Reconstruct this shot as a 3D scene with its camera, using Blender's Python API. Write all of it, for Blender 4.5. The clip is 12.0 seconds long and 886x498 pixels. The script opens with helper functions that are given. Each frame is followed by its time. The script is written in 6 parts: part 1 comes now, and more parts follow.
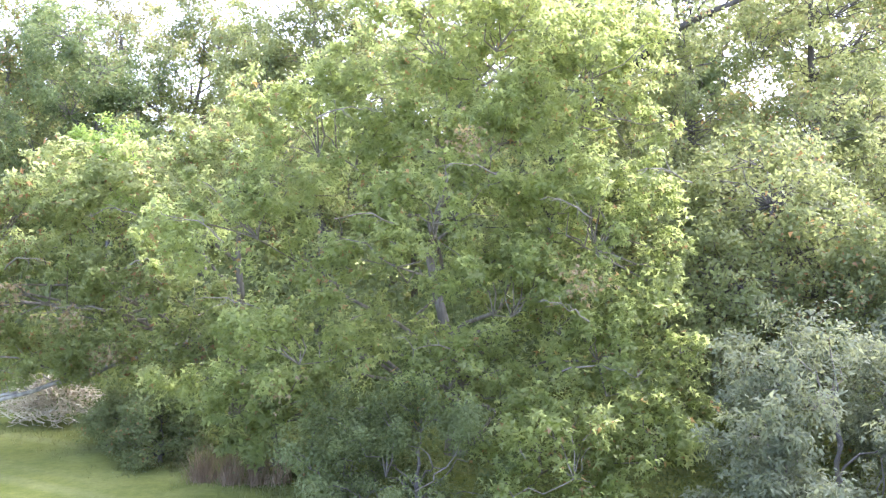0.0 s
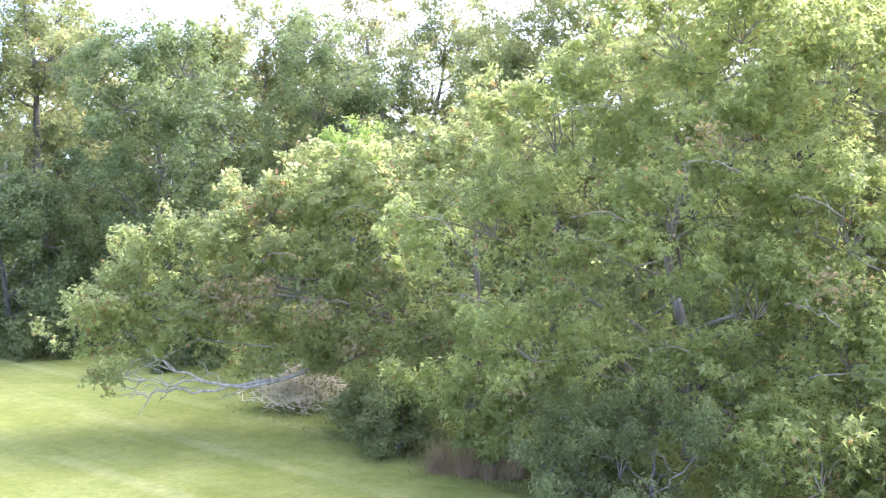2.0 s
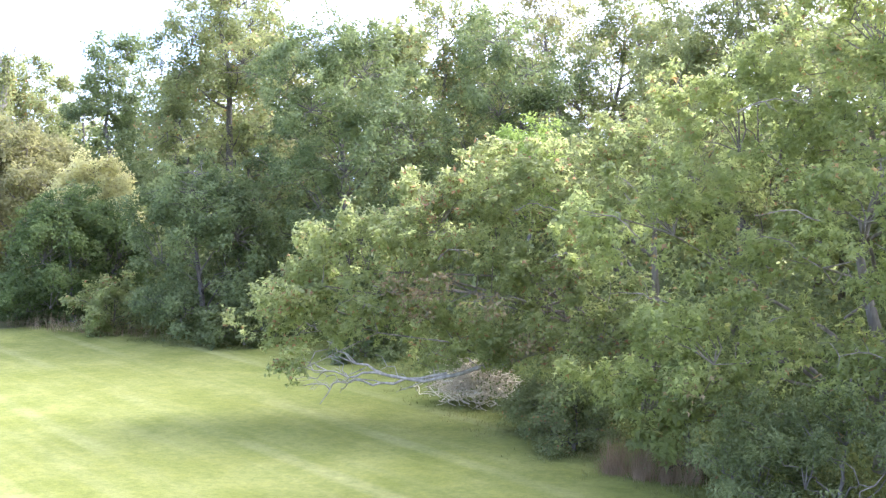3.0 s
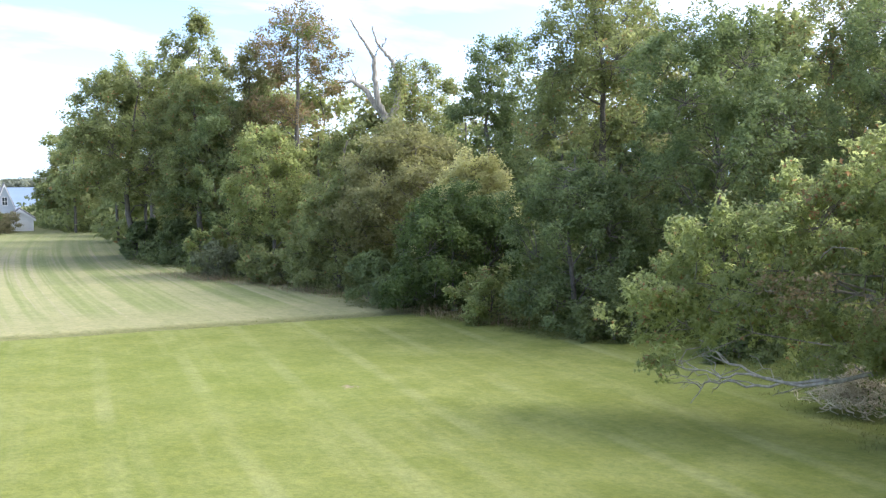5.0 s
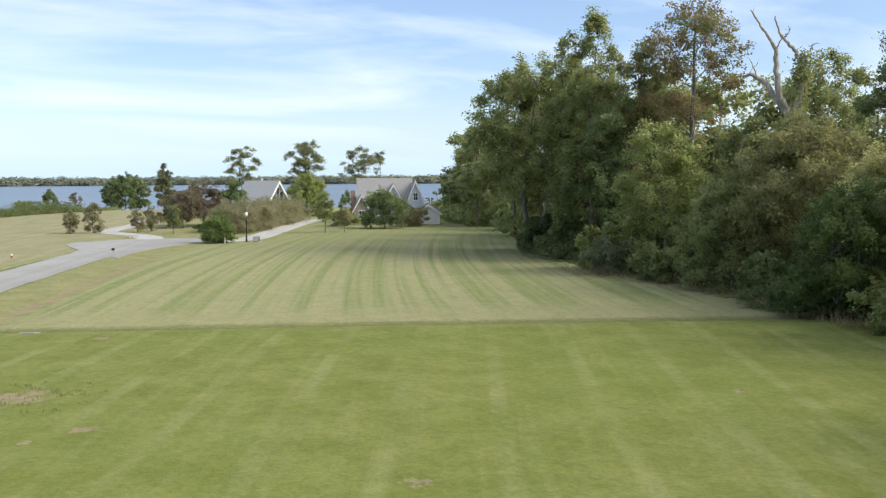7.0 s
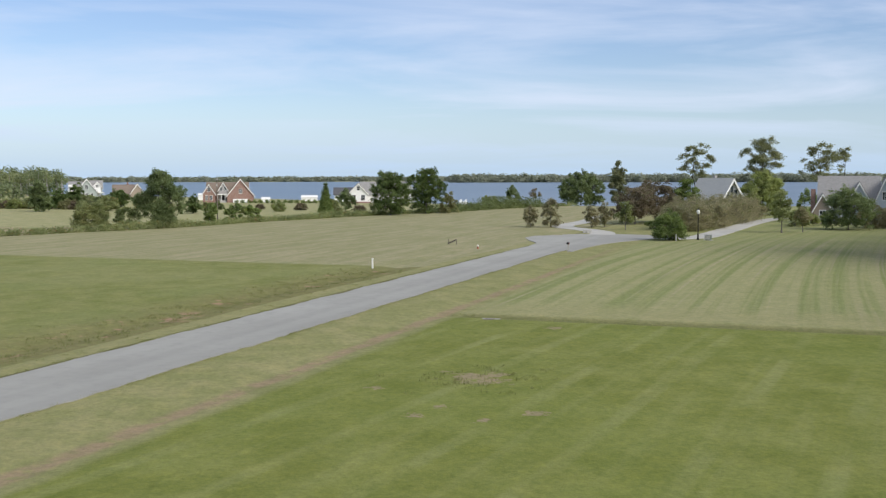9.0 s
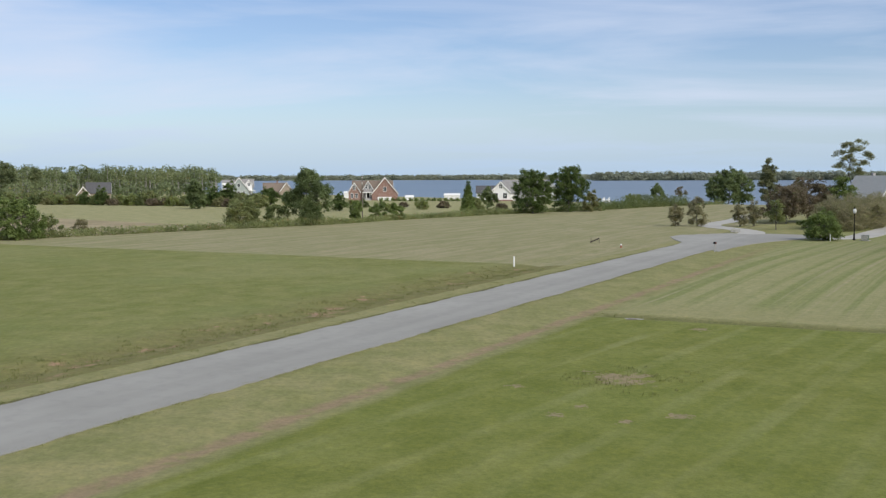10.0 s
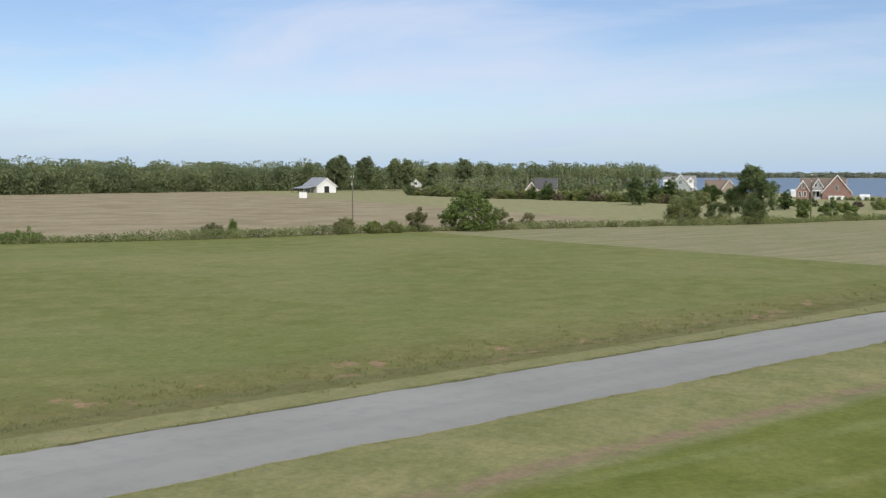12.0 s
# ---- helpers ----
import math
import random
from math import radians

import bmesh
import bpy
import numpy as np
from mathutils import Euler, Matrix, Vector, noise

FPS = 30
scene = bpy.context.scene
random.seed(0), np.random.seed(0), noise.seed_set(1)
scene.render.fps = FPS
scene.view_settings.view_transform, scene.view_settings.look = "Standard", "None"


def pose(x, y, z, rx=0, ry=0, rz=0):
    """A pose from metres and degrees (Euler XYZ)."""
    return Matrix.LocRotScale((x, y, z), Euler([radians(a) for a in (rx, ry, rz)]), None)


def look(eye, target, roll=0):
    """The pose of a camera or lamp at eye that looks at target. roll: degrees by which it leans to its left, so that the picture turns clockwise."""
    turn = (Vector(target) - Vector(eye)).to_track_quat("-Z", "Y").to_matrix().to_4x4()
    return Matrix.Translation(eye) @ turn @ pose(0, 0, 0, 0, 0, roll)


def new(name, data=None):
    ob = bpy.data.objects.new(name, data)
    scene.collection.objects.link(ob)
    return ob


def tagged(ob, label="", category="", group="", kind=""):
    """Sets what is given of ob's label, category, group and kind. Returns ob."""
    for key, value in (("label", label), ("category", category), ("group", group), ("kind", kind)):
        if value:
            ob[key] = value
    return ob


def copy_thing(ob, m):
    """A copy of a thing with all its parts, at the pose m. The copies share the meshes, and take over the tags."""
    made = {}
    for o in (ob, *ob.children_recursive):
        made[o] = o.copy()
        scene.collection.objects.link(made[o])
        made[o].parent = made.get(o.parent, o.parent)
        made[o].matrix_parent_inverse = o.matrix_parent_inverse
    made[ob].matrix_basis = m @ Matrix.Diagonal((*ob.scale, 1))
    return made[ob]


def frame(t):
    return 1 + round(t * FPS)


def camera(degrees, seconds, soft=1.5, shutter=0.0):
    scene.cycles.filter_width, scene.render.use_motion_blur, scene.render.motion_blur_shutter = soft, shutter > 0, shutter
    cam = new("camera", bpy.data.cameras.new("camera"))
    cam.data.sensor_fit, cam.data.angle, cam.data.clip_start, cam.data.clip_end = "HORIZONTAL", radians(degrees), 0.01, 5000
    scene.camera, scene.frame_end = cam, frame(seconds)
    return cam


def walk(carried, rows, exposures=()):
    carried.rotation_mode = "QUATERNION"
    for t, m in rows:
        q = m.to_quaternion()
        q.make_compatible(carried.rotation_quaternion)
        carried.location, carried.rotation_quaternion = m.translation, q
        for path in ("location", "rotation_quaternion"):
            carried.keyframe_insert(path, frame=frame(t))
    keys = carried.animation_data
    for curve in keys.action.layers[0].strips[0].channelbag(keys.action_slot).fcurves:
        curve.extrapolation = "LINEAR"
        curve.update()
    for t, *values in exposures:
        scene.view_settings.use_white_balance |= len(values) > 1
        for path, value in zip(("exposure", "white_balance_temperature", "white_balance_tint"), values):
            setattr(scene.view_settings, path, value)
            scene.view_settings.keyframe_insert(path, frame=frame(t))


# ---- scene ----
# A hovering camera, nine metres over the lawn, that turns to its left.
cam = camera(46.0, 12.0, soft=1.25)
PATH = [
    (0.0, pose(0, 0, 9, 86.66, -0.34, 0.00)),
    (0.5, pose(0, 0, 9, 86.62, -0.19, 1.82)),
    (1.0, pose(0, 0, 9, 86.62, -0.22, 5.54)),
    (1.5, pose(0, 0, 9, 86.58, -0.15, 8.67)),
    (2.0, pose(0, 0, 9, 86.52, -0.12, 12.90)),
    (2.5, pose(0, 0, 9, 86.46, 0.09, 16.74)),
    (2.7, pose(0, 0, 9, 86.42, -0.05, 19.03)),
    (4.3, pose(0, 0, 9, 86.18, 0.42, 35.85)),
    (4.5, pose(0, 0, 9, 86.17, 0.43, 37.60)),
    (5.0, pose(0, 0, 9, 86.13, 0.41, 42.75)),
    (5.5, pose(0, 0, 9, 86.13, 0.34, 47.74)),
    (6.0, pose(0, 0, 9, 86.13, 0.40, 53.09)),
    (6.5, pose(0, 0, 9, 86.12, 0.36, 58.39)),
    (7.0, pose(0, 0, 9, 86.11, 0.35, 64.01)),
    (7.2, pose(0, 0, 9, 86.17, 0.59, 66.29)),
    (8.8, pose(0, 0, 9, 86.12, -0.05, 86.04)),
    (9.0, pose(0, 0, 9, 86.06, 0.13, 88.45)),
    (9.5, pose(0, 0, 9, 86.03, 0.10, 92.36)),
    (10.0, pose(0, 0, 9, 85.98, 0.22, 96.23)),
    (10.5, pose(0, 0, 9, 85.94, 0.28, 102.03)),
    (11.0, pose(0, 0, 9, 85.90, 0.20, 107.81)),
    (11.5, pose(0, 0, 9, 85.88, 0.02, 113.64)),
    (12.0, pose(0, 0, 9, 85.83, -0.07, 120.07)),
]
walk(cam, PATH, exposures=((0.0, 2.84, 5850, 28), (1.0, 2.84, 5850, 28), (2.5, 2.68, 5800, 28), (4.5, 1.84, 5950, 20), (5.5, 1.30, 6250, 14), (6.5, 0.84, 6550, 12), (7.2, 0.6, 6600, 11), (8.8, 0.22, 6450, 12), (9.5, 0.08, 6450, 12), (10.5, 0.02, 6450, 12), (12.0, 0.02, 6450, 12)))

# ---------------------------------------------------------------- light
SUN_AZ, SUN_EL = radians(42), radians(37)          # clockwise from +y, above the horizon
world = bpy.data.worlds.new("sky")
scene.world = world
world.use_nodes = True


def sky():
    nt = world.node_tree
    nt.nodes.clear()
    n = nt.nodes.new
    out, bg = n("ShaderNodeOutputWorld"), n("ShaderNodeBackground")
    tex = n("ShaderNodeTexSky")
    tex.sky_type, tex.sun_disc = "NISHITA", False
    tex.sun_elevation, tex.sun_rotation = SUN_EL, SUN_AZ
    tex.air_density, tex.dust_density, tex.ozone_density = 1.0, 0.25, 3.0
    # thin, streaky high cloud, laid on a plane overhead
    co, sep, add = n("ShaderNodeTexCoord"), n("ShaderNodeSeparateXYZ"), n("ShaderNodeMath")
    add.inputs[1].default_value = 0.12
    dx, dy, comb = n("ShaderNodeMath"), n("ShaderNodeMath"), n("ShaderNodeCombineXYZ")
    dx.operation = dy.operation = "DIVIDE"
    nt.links.new(co.outputs["Generated"], sep.inputs[0])
    nt.links.new(sep.outputs["Z"], add.inputs[0])
    nt.links.new(sep.outputs["X"], dx.inputs[0]), nt.links.new(add.outputs[0], dx.inputs[1])
    nt.links.new(sep.outputs["Y"], dy.inputs[0]), nt.links.new(add.outputs[0], dy.inputs[1])
    nt.links.new(dx.outputs[0], comb.inputs[0]), nt.links.new(dy.outputs[0], comb.inputs[1])
    mp = n("ShaderNodeMapping")
    mp.inputs["Rotation"].default_value = (0, 0, radians(20))
    mp.inputs["Scale"].default_value = (1.0, 0.55, 1.0)
    nt.links.new(comb.outputs[0], mp.inputs[0])
    ns = n("ShaderNodeTexNoise")
    ns.inputs["Scale"].default_value, ns.inputs["Detail"].default_value = 1.0, 7
    ns.inputs["Roughness"].default_value, ns.inputs["Distortion"].default_value = 0.55, 0.5
    nt.links.new(mp.outputs[0], ns.inputs["Vector"])
    ramp = n("ShaderNodeValToRGB")
    ramp.color_ramp.elements[0].position, ramp.color_ramp.elements[0].color = 0.45, (0.08, 0.08, 0.08, 1)
    ramp.color_ramp.elements[1].position, ramp.color_ramp.elements[1].color = 0.7, (0.75, 0.75, 0.75, 1)
    nt.links.new(ns.outputs["Fac"], ramp.inputs[0])
    tint = n("ShaderNodeMixRGB")
    tint.blend_type = "MULTIPLY"
    tint.inputs["Fac"].default_value, tint.inputs["Color2"].default_value = 1.0, (0.86, 0.89, 1.0, 1)
    nt.links.new(tex.outputs[0], tint.inputs["Color1"])
    mix = n("ShaderNodeMixRGB")
    mix.inputs["Color2"].default_value = (6.2, 6.9, 8.2, 1)
    nt.links.new(ramp.outputs[0], mix.inputs["Fac"])
    nt.links.new(tint.outputs[0], mix.inputs["Color1"])
    # thin bright haze that thickens towards the sun
    near, glow, white = n("ShaderNodeVectorMath"), n("ShaderNodeMapRange"), n("ShaderNodeMixRGB")
    near.operation, glow.interpolation_type = "DOT_PRODUCT", "SMOOTHSTEP"
    near.inputs[1].default_value = (math.sin(SUN_AZ) * math.cos(SUN_EL), math.cos(SUN_AZ) * math.cos(SUN_EL), math.sin(SUN_EL))
    nt.links.new(co.outputs["Generated"], near.inputs[0])
    for key, val in (("From Min", 0.12), ("From Max", 0.8), ("To Min", 0.0), ("To Max", 0.85)):
        glow.inputs[key].default_value = val
    nt.links.new(near.outputs["Value"], glow.inputs["Value"])
    white.inputs["Color2"].default_value = (8.2, 8.6, 9.0, 1)
    nt.links.new(glow.outputs[0], white.inputs["Fac"])
    nt.links.new(mix.outputs[0], white.inputs["Color1"])
    # haze low over the horizon
    low, veil = n("ShaderNodeMapRange"), n("ShaderNodeMixRGB")
    low.interpolation_type = "SMOOTHSTEP"
    for key, val in (("From Min", 0.08), ("From Max", -0.01), ("To Min", 0.0), ("To Max", 0.85)):
        low.inputs[key].default_value = val
    nt.links.new(sep.outputs["Z"], low.inputs["Value"])
    veil.inputs["Color2"].default_value = (3.9, 5.5, 7.3, 1)
    nt.links.new(low.outputs[0], veil.inputs["Fac"])
    nt.links.new(white.outputs[0], veil.inputs["Color1"])
    nt.links.new(veil.outputs[0], bg.inputs["Color"])
    bg.inputs["Strength"].default_value = 0.107
    nt.links.new(bg.outputs[0], out.inputs[0])


sky()
sun_data = bpy.data.lights.new("sun", "SUN")
sun_data.energy, sun_data.angle, sun_data.color = 2.7, radians(28.0), (1.0, 0.95, 0.86)
sun = new("sun", sun_data)
SUN_TO = Vector((math.sin(SUN_AZ) * math.cos(SUN_EL), math.cos(SUN_AZ) * math.cos(SUN_EL), math.sin(SUN_EL)))
sun.matrix_world = look(SUN_TO * 200, (0, 0, 0))


# ---------------------------------------------------------------- materials
class Nodes:
    """Short hand for building a node material."""

    def __init__(self, name):
        self.mat = bpy.data.materials.new(name)
        self.mat.use_nodes = True
        self.t = self.mat.node_tree
        self.bsdf = self.t.nodes["Principled BSDF"]
        self.out = self.t.nodes["Material Output"]

    def add(self, kind, **inputs):
        node = self.t.nodes.new(kind)
        for k, v in inputs.items():
            self.set(node, k.replace("_", " "), v)
        return node

    def set(self, node, key, v):
        key = int(key[1:]) if key[0] == "i" and key[1:].isdigit() else key
        if isinstance(v, bpy.types.NodeSocket):
            self.t.links.new(v, node.inputs[key])
        else:
            node.inputs[key].default_value = v

    def pos(self):
        return self.add("ShaderNodeNewGeometry").outputs["Position"]

    def obj(self):
        return self.add("ShaderNodeTexCoord").outputs["Object"]

    def noise(self, vec, scale, detail=4, rough=0.55, stretch=None):
        if stretch:
            vec = self.add("ShaderNodeMapping", Vector=vec, Scale=stretch).outputs[0]
        return self.add("ShaderNodeTexNoise", Vector=vec, Scale=scale, Detail=detail, Roughness=rough).outputs["Fac"]

    def math(self, op, a, b=0.0, clamp=False):
        m = self.t.nodes.new("ShaderNodeMath")
        m.operation, m.use_clamp = op, clamp
        self.set(m, "i0", a), self.set(m, "i1", b)
        return m.outputs[0]

    def ramp(self, fac, stops):
        r = self.t.nodes.new("ShaderNodeValToRGB")
        e = r.color_ramp.elements
        while len(e) < len(stops):
            e.new(0.5)
        for el, (p, c) in zip(e, stops):
            el.position, el.color = p, (*c, 1) if len(c) == 3 else c
        self.t.links.new(fac, r.inputs[0])
        return r.outputs[0]

    def mix(self, fac, a, b, mode="MIX"):
        m = self.t.nodes.new("ShaderNodeMixRGB")
        m.blend_type = mode
        self.set(m, "Fac", fac)
        for k, v in (("Color1", a), ("Color2", b)):
            self.set(m, k, (*v, 1) if isinstance(v, tuple) and len(v) == 3 else v)
        return m.outputs[0]

    def step(self, v, a, b):
        """0 below a, 1 above b, smooth between."""
        m = self.t.nodes.new("ShaderNodeMapRange")
        m.interpolation_type = "SMOOTHSTEP"
        self.set(m, "Value", v), self.set(m, "From Min", a), self.set(m, "From Max", b)
        return m.outputs[0]

    def bump(self, height, strength=0.3, distance=0.02):
        b = self.add("ShaderNodeBump", Height=height, Strength=strength, Distance=distance)
        self.t.links.new(b.outputs[0], self.bsdf.inputs["Normal"])

    def done(self, color, rough=0.8, metal=0.0, spec=0.3):
        self.set(self.bsdf, "Base Color", (*color, 1) if isinstance(color, tuple) and len(color) == 3 else color)
        self.set(self.bsdf, "Roughness", rough)
        self.set(self.bsdf, "Metallic", metal)
        self.set(self.bsdf, "Specular IOR Level", spec)
        return self.mat


def leaf_material(name, dark, mid, light, clump=0.5, through_light=0.35, rough=0.5, odd=None, odd_share=0.03):
    """Leaves: colour by leaf and by bough, with light that comes through the blade."""
    m = Nodes(name)
    isl = m.add("ShaderNodeNewGeometry").outputs["Random Per Island"]
    bough = m.noise(m.pos(), clump, 2)
    f = m.math("ADD", m.math("MULTIPLY", isl, 0.4), m.math("MULTIPLY", m.step(bough, 0.3, 0.7), 0.6))
    col = m.ramp(f, [(0.05, dark), (0.5, mid), (0.97, light)])
    if odd:
        far_isl = m.math("FRACT", m.math("MULTIPLY", isl, 37.0))
        patch = m.step(m.noise(m.pos(), clump * 0.8, 1), 0.5, 0.72)
        pick = m.math("LESS_THAN", far_isl, m.math("ADD", odd_share * 0.3, m.math("MULTIPLY", patch, odd_share * 3)))
        col = m.mix(pick, col, odd)
    m.done(col, rough, 0, 0.45 if rough < 0.45 else 0.2)
    tr = m.add("ShaderNodeBsdfTranslucent", Color=m.mix(1.0, col, (1.35, 1.35, 1.05), "MULTIPLY"))
    mx = m.add("ShaderNodeMixShader", Fac=through_light + 0.12)
    m.t.links.new(m.bsdf.outputs[0], mx.inputs[1]), m.t.links.new(tr.outputs[0], mx.inputs[2])
    m.t.links.new(mx.outputs[0], m.out.inputs[0])
    return m.mat


def bark_material(name, a, b, scale=6.0):
    m = Nodes(name)
    n1 = m.noise(m.obj(), scale, 5, 0.6, (1, 1, 0.2))
    n2 = m.noise(m.obj(), scale * 0.15, 2)
    col = m.mix(m.step(n1, 0.35, 0.65), a, b)
    col = m.mix(m.math("MULTIPLY", n2, 0.2), col, (0.5, 0.48, 0.42))
    m.bump(n1, 0.6, 0.04)
    return m.done(col, 0.9, 0, 0.15)


def plain_material(name, a, b, scale=3.0, rough=0.7, bump=0.15, metal=0.0, spec=0.3, stretch=None):
    m = Nodes(name)
    n1 = m.noise(m.obj(), scale, 5, 0.6, stretch)
    n2 = m.noise(m.obj(), scale * 8, 3, 0.6, stretch)
    f = m.math("ADD", m.math("MULTIPLY", n1, 0.7), m.math("MULTIPLY", n2, 0.3))
    m.bump(n2, bump, 0.01)
    return m.done(m.mix(m.step(f, 0.3, 0.7), a, b), rough, metal, spec)


GUM = leaf_material("sweetgum_leaf", (0.228, 0.256, 0.114), (0.298, 0.338, 0.154), (0.356, 0.388, 0.190), 0.45, 0.60, 0.4, (0.33, 0.20, 0.12), 0.06)
GUM_TIP = leaf_material("sun_leaf", (0.234, 0.268, 0.112), (0.305, 0.350, 0.146), (0.352, 0.388, 0.182), 0.5, 0.62, 0.36, (0.36, 0.24, 0.13), 0.025)
MAPLE = leaf_material("maple_leaf", (0.110, 0.148, 0.066), (0.168, 0.215, 0.098), (0.252, 0.304, 0.147), 0.5, 0.38, 0.5)
DARK_MAPLE = leaf_material("shaded_maple_leaf", (0.070, 0.105, 0.038), (0.120, 0.168, 0.060), (0.190, 0.245, 0.095), 0.5, 0.42, 0.5)
OAK = leaf_material("oak_leaf", (0.155, 0.182, 0.082), (0.238, 0.270, 0.122), (0.345, 0.366, 0.180), 0.25, 0.44, 0.5, (0.34, 0.22, 0.11), 0.03)
RUST = leaf_material("rust_leaf", (0.150, 0.115, 0.060), (0.245, 0.185, 0.105), (0.310, 0.255, 0.150), 0.3, 0.36, 0.6, (0.150, 0.185, 0.070), 0.3)
BROWNISH = leaf_material("dull_leaf", (0.170, 0.172, 0.084), (0.255, 0.256, 0.130), (0.335, 0.330, 0.182), 0.4, 0.44, 0.6)
YELLOW = leaf_material("yellow_leaf", (0.40, 0.39, 0.19), (0.49, 0.48, 0.25), (0.57, 0.55, 0.32), 0.6, 0.4, 0.6)
WILLOW = leaf_material("willow_leaf", (0.200, 0.235, 0.085), (0.290, 0.330, 0.125), (0.390, 0.420, 0.180), 0.6, 0.4, 0.6)
LIME = leaf_material("lime_leaf", (0.230, 0.300, 0.090), (0.330, 0.430, 0.130), (0.420, 0.530, 0.180), 0.6, 0.4, 0.5)
OLIVE = leaf_material("silver_leaf", (0.110, 0.126, 0.074), (0.172, 0.195, 0.118), (0.240, 0.264, 0.170), 0.6, 0.30, 0.8)
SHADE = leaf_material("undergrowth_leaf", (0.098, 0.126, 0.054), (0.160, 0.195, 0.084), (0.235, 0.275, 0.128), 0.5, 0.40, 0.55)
PINE = leaf_material("pine_needle", (0.140, 0.155, 0.088), (0.225, 0.240, 0.136), (0.310, 0.316, 0.184), 0.4, 0.40, 0.6)
CEDAR = leaf_material("cedar_leaf", (0.095, 0.135, 0.045), (0.165, 0.220, 0.070), (0.255, 0.315, 0.105), 0.6, 0.26, 0.6)
MYRTLE = leaf_material("myrtle_leaf", (0.200, 0.184, 0.118), (0.290, 0.268, 0.176), (0.370, 0.345, 0.236), 0.6, 0.46, 0.6, (0.190, 0.210, 0.095), 0.2)
RUSSET = leaf_material("russet_leaf", (0.120, 0.098, 0.070), (0.190, 0.155, 0.110), (0.260, 0.218, 0.155), 0.5, 0.34, 0.6, (0.14, 0.15, 0.07), 0.15)
FARWOOD = leaf_material("far_leaf", (0.130, 0.160, 0.086), (0.200, 0.240, 0.130), (0.285, 0.312, 0.168), 0.06, 0.36, 0.7, (0.28, 0.26, 0.12), 0.03)
# leaf colour paled and evened out: distance haze painted into the far shore
HAZED_SHORE_LEAF = leaf_material("hazed_shore_leaf", (0.245, 0.270, 0.220), (0.268, 0.292, 0.238), (0.290, 0.314, 0.256), 0.02, 0.40, 0.9)
REED = leaf_material("dry_stem", (0.19, 0.135, 0.085), (0.30, 0.225, 0.15), (0.42, 0.325, 0.225), 0.8, 0.3, 0.8)
BARK = bark_material("grey_bark", (0.075, 0.066, 0.055), (0.17, 0.155, 0.13))
BARK_PALE = bark_material("pale_bark", (0.22, 0.21, 0.19), (0.38, 0.37, 0.34))
BARK_GUM = bark_material("gum_bark", (0.135, 0.115, 0.085), (0.255, 0.225, 0.175))
BARK_DARK = bark_material("dark_bark", (0.035, 0.030, 0.025), (0.09, 0.078, 0.062))
DRY_TWIG = bark_material("dry_twig", (0.52, 0.44, 0.30), (0.74, 0.65, 0.48))
DEADWOOD = bark_material("dead_wood", (0.22, 0.20, 0.165), (0.40, 0.37, 0.31))

# the lane's own axes: s runs along it, v across it
LANE_S, LANE_V = Vector((-0.9352, 0.3541, 0)), Vector((0.3541, 0.9352, 0))


def at_lane(s, v, z=0.0):
    return LANE_S * s + LANE_V * v + Vector((0, 0, z))


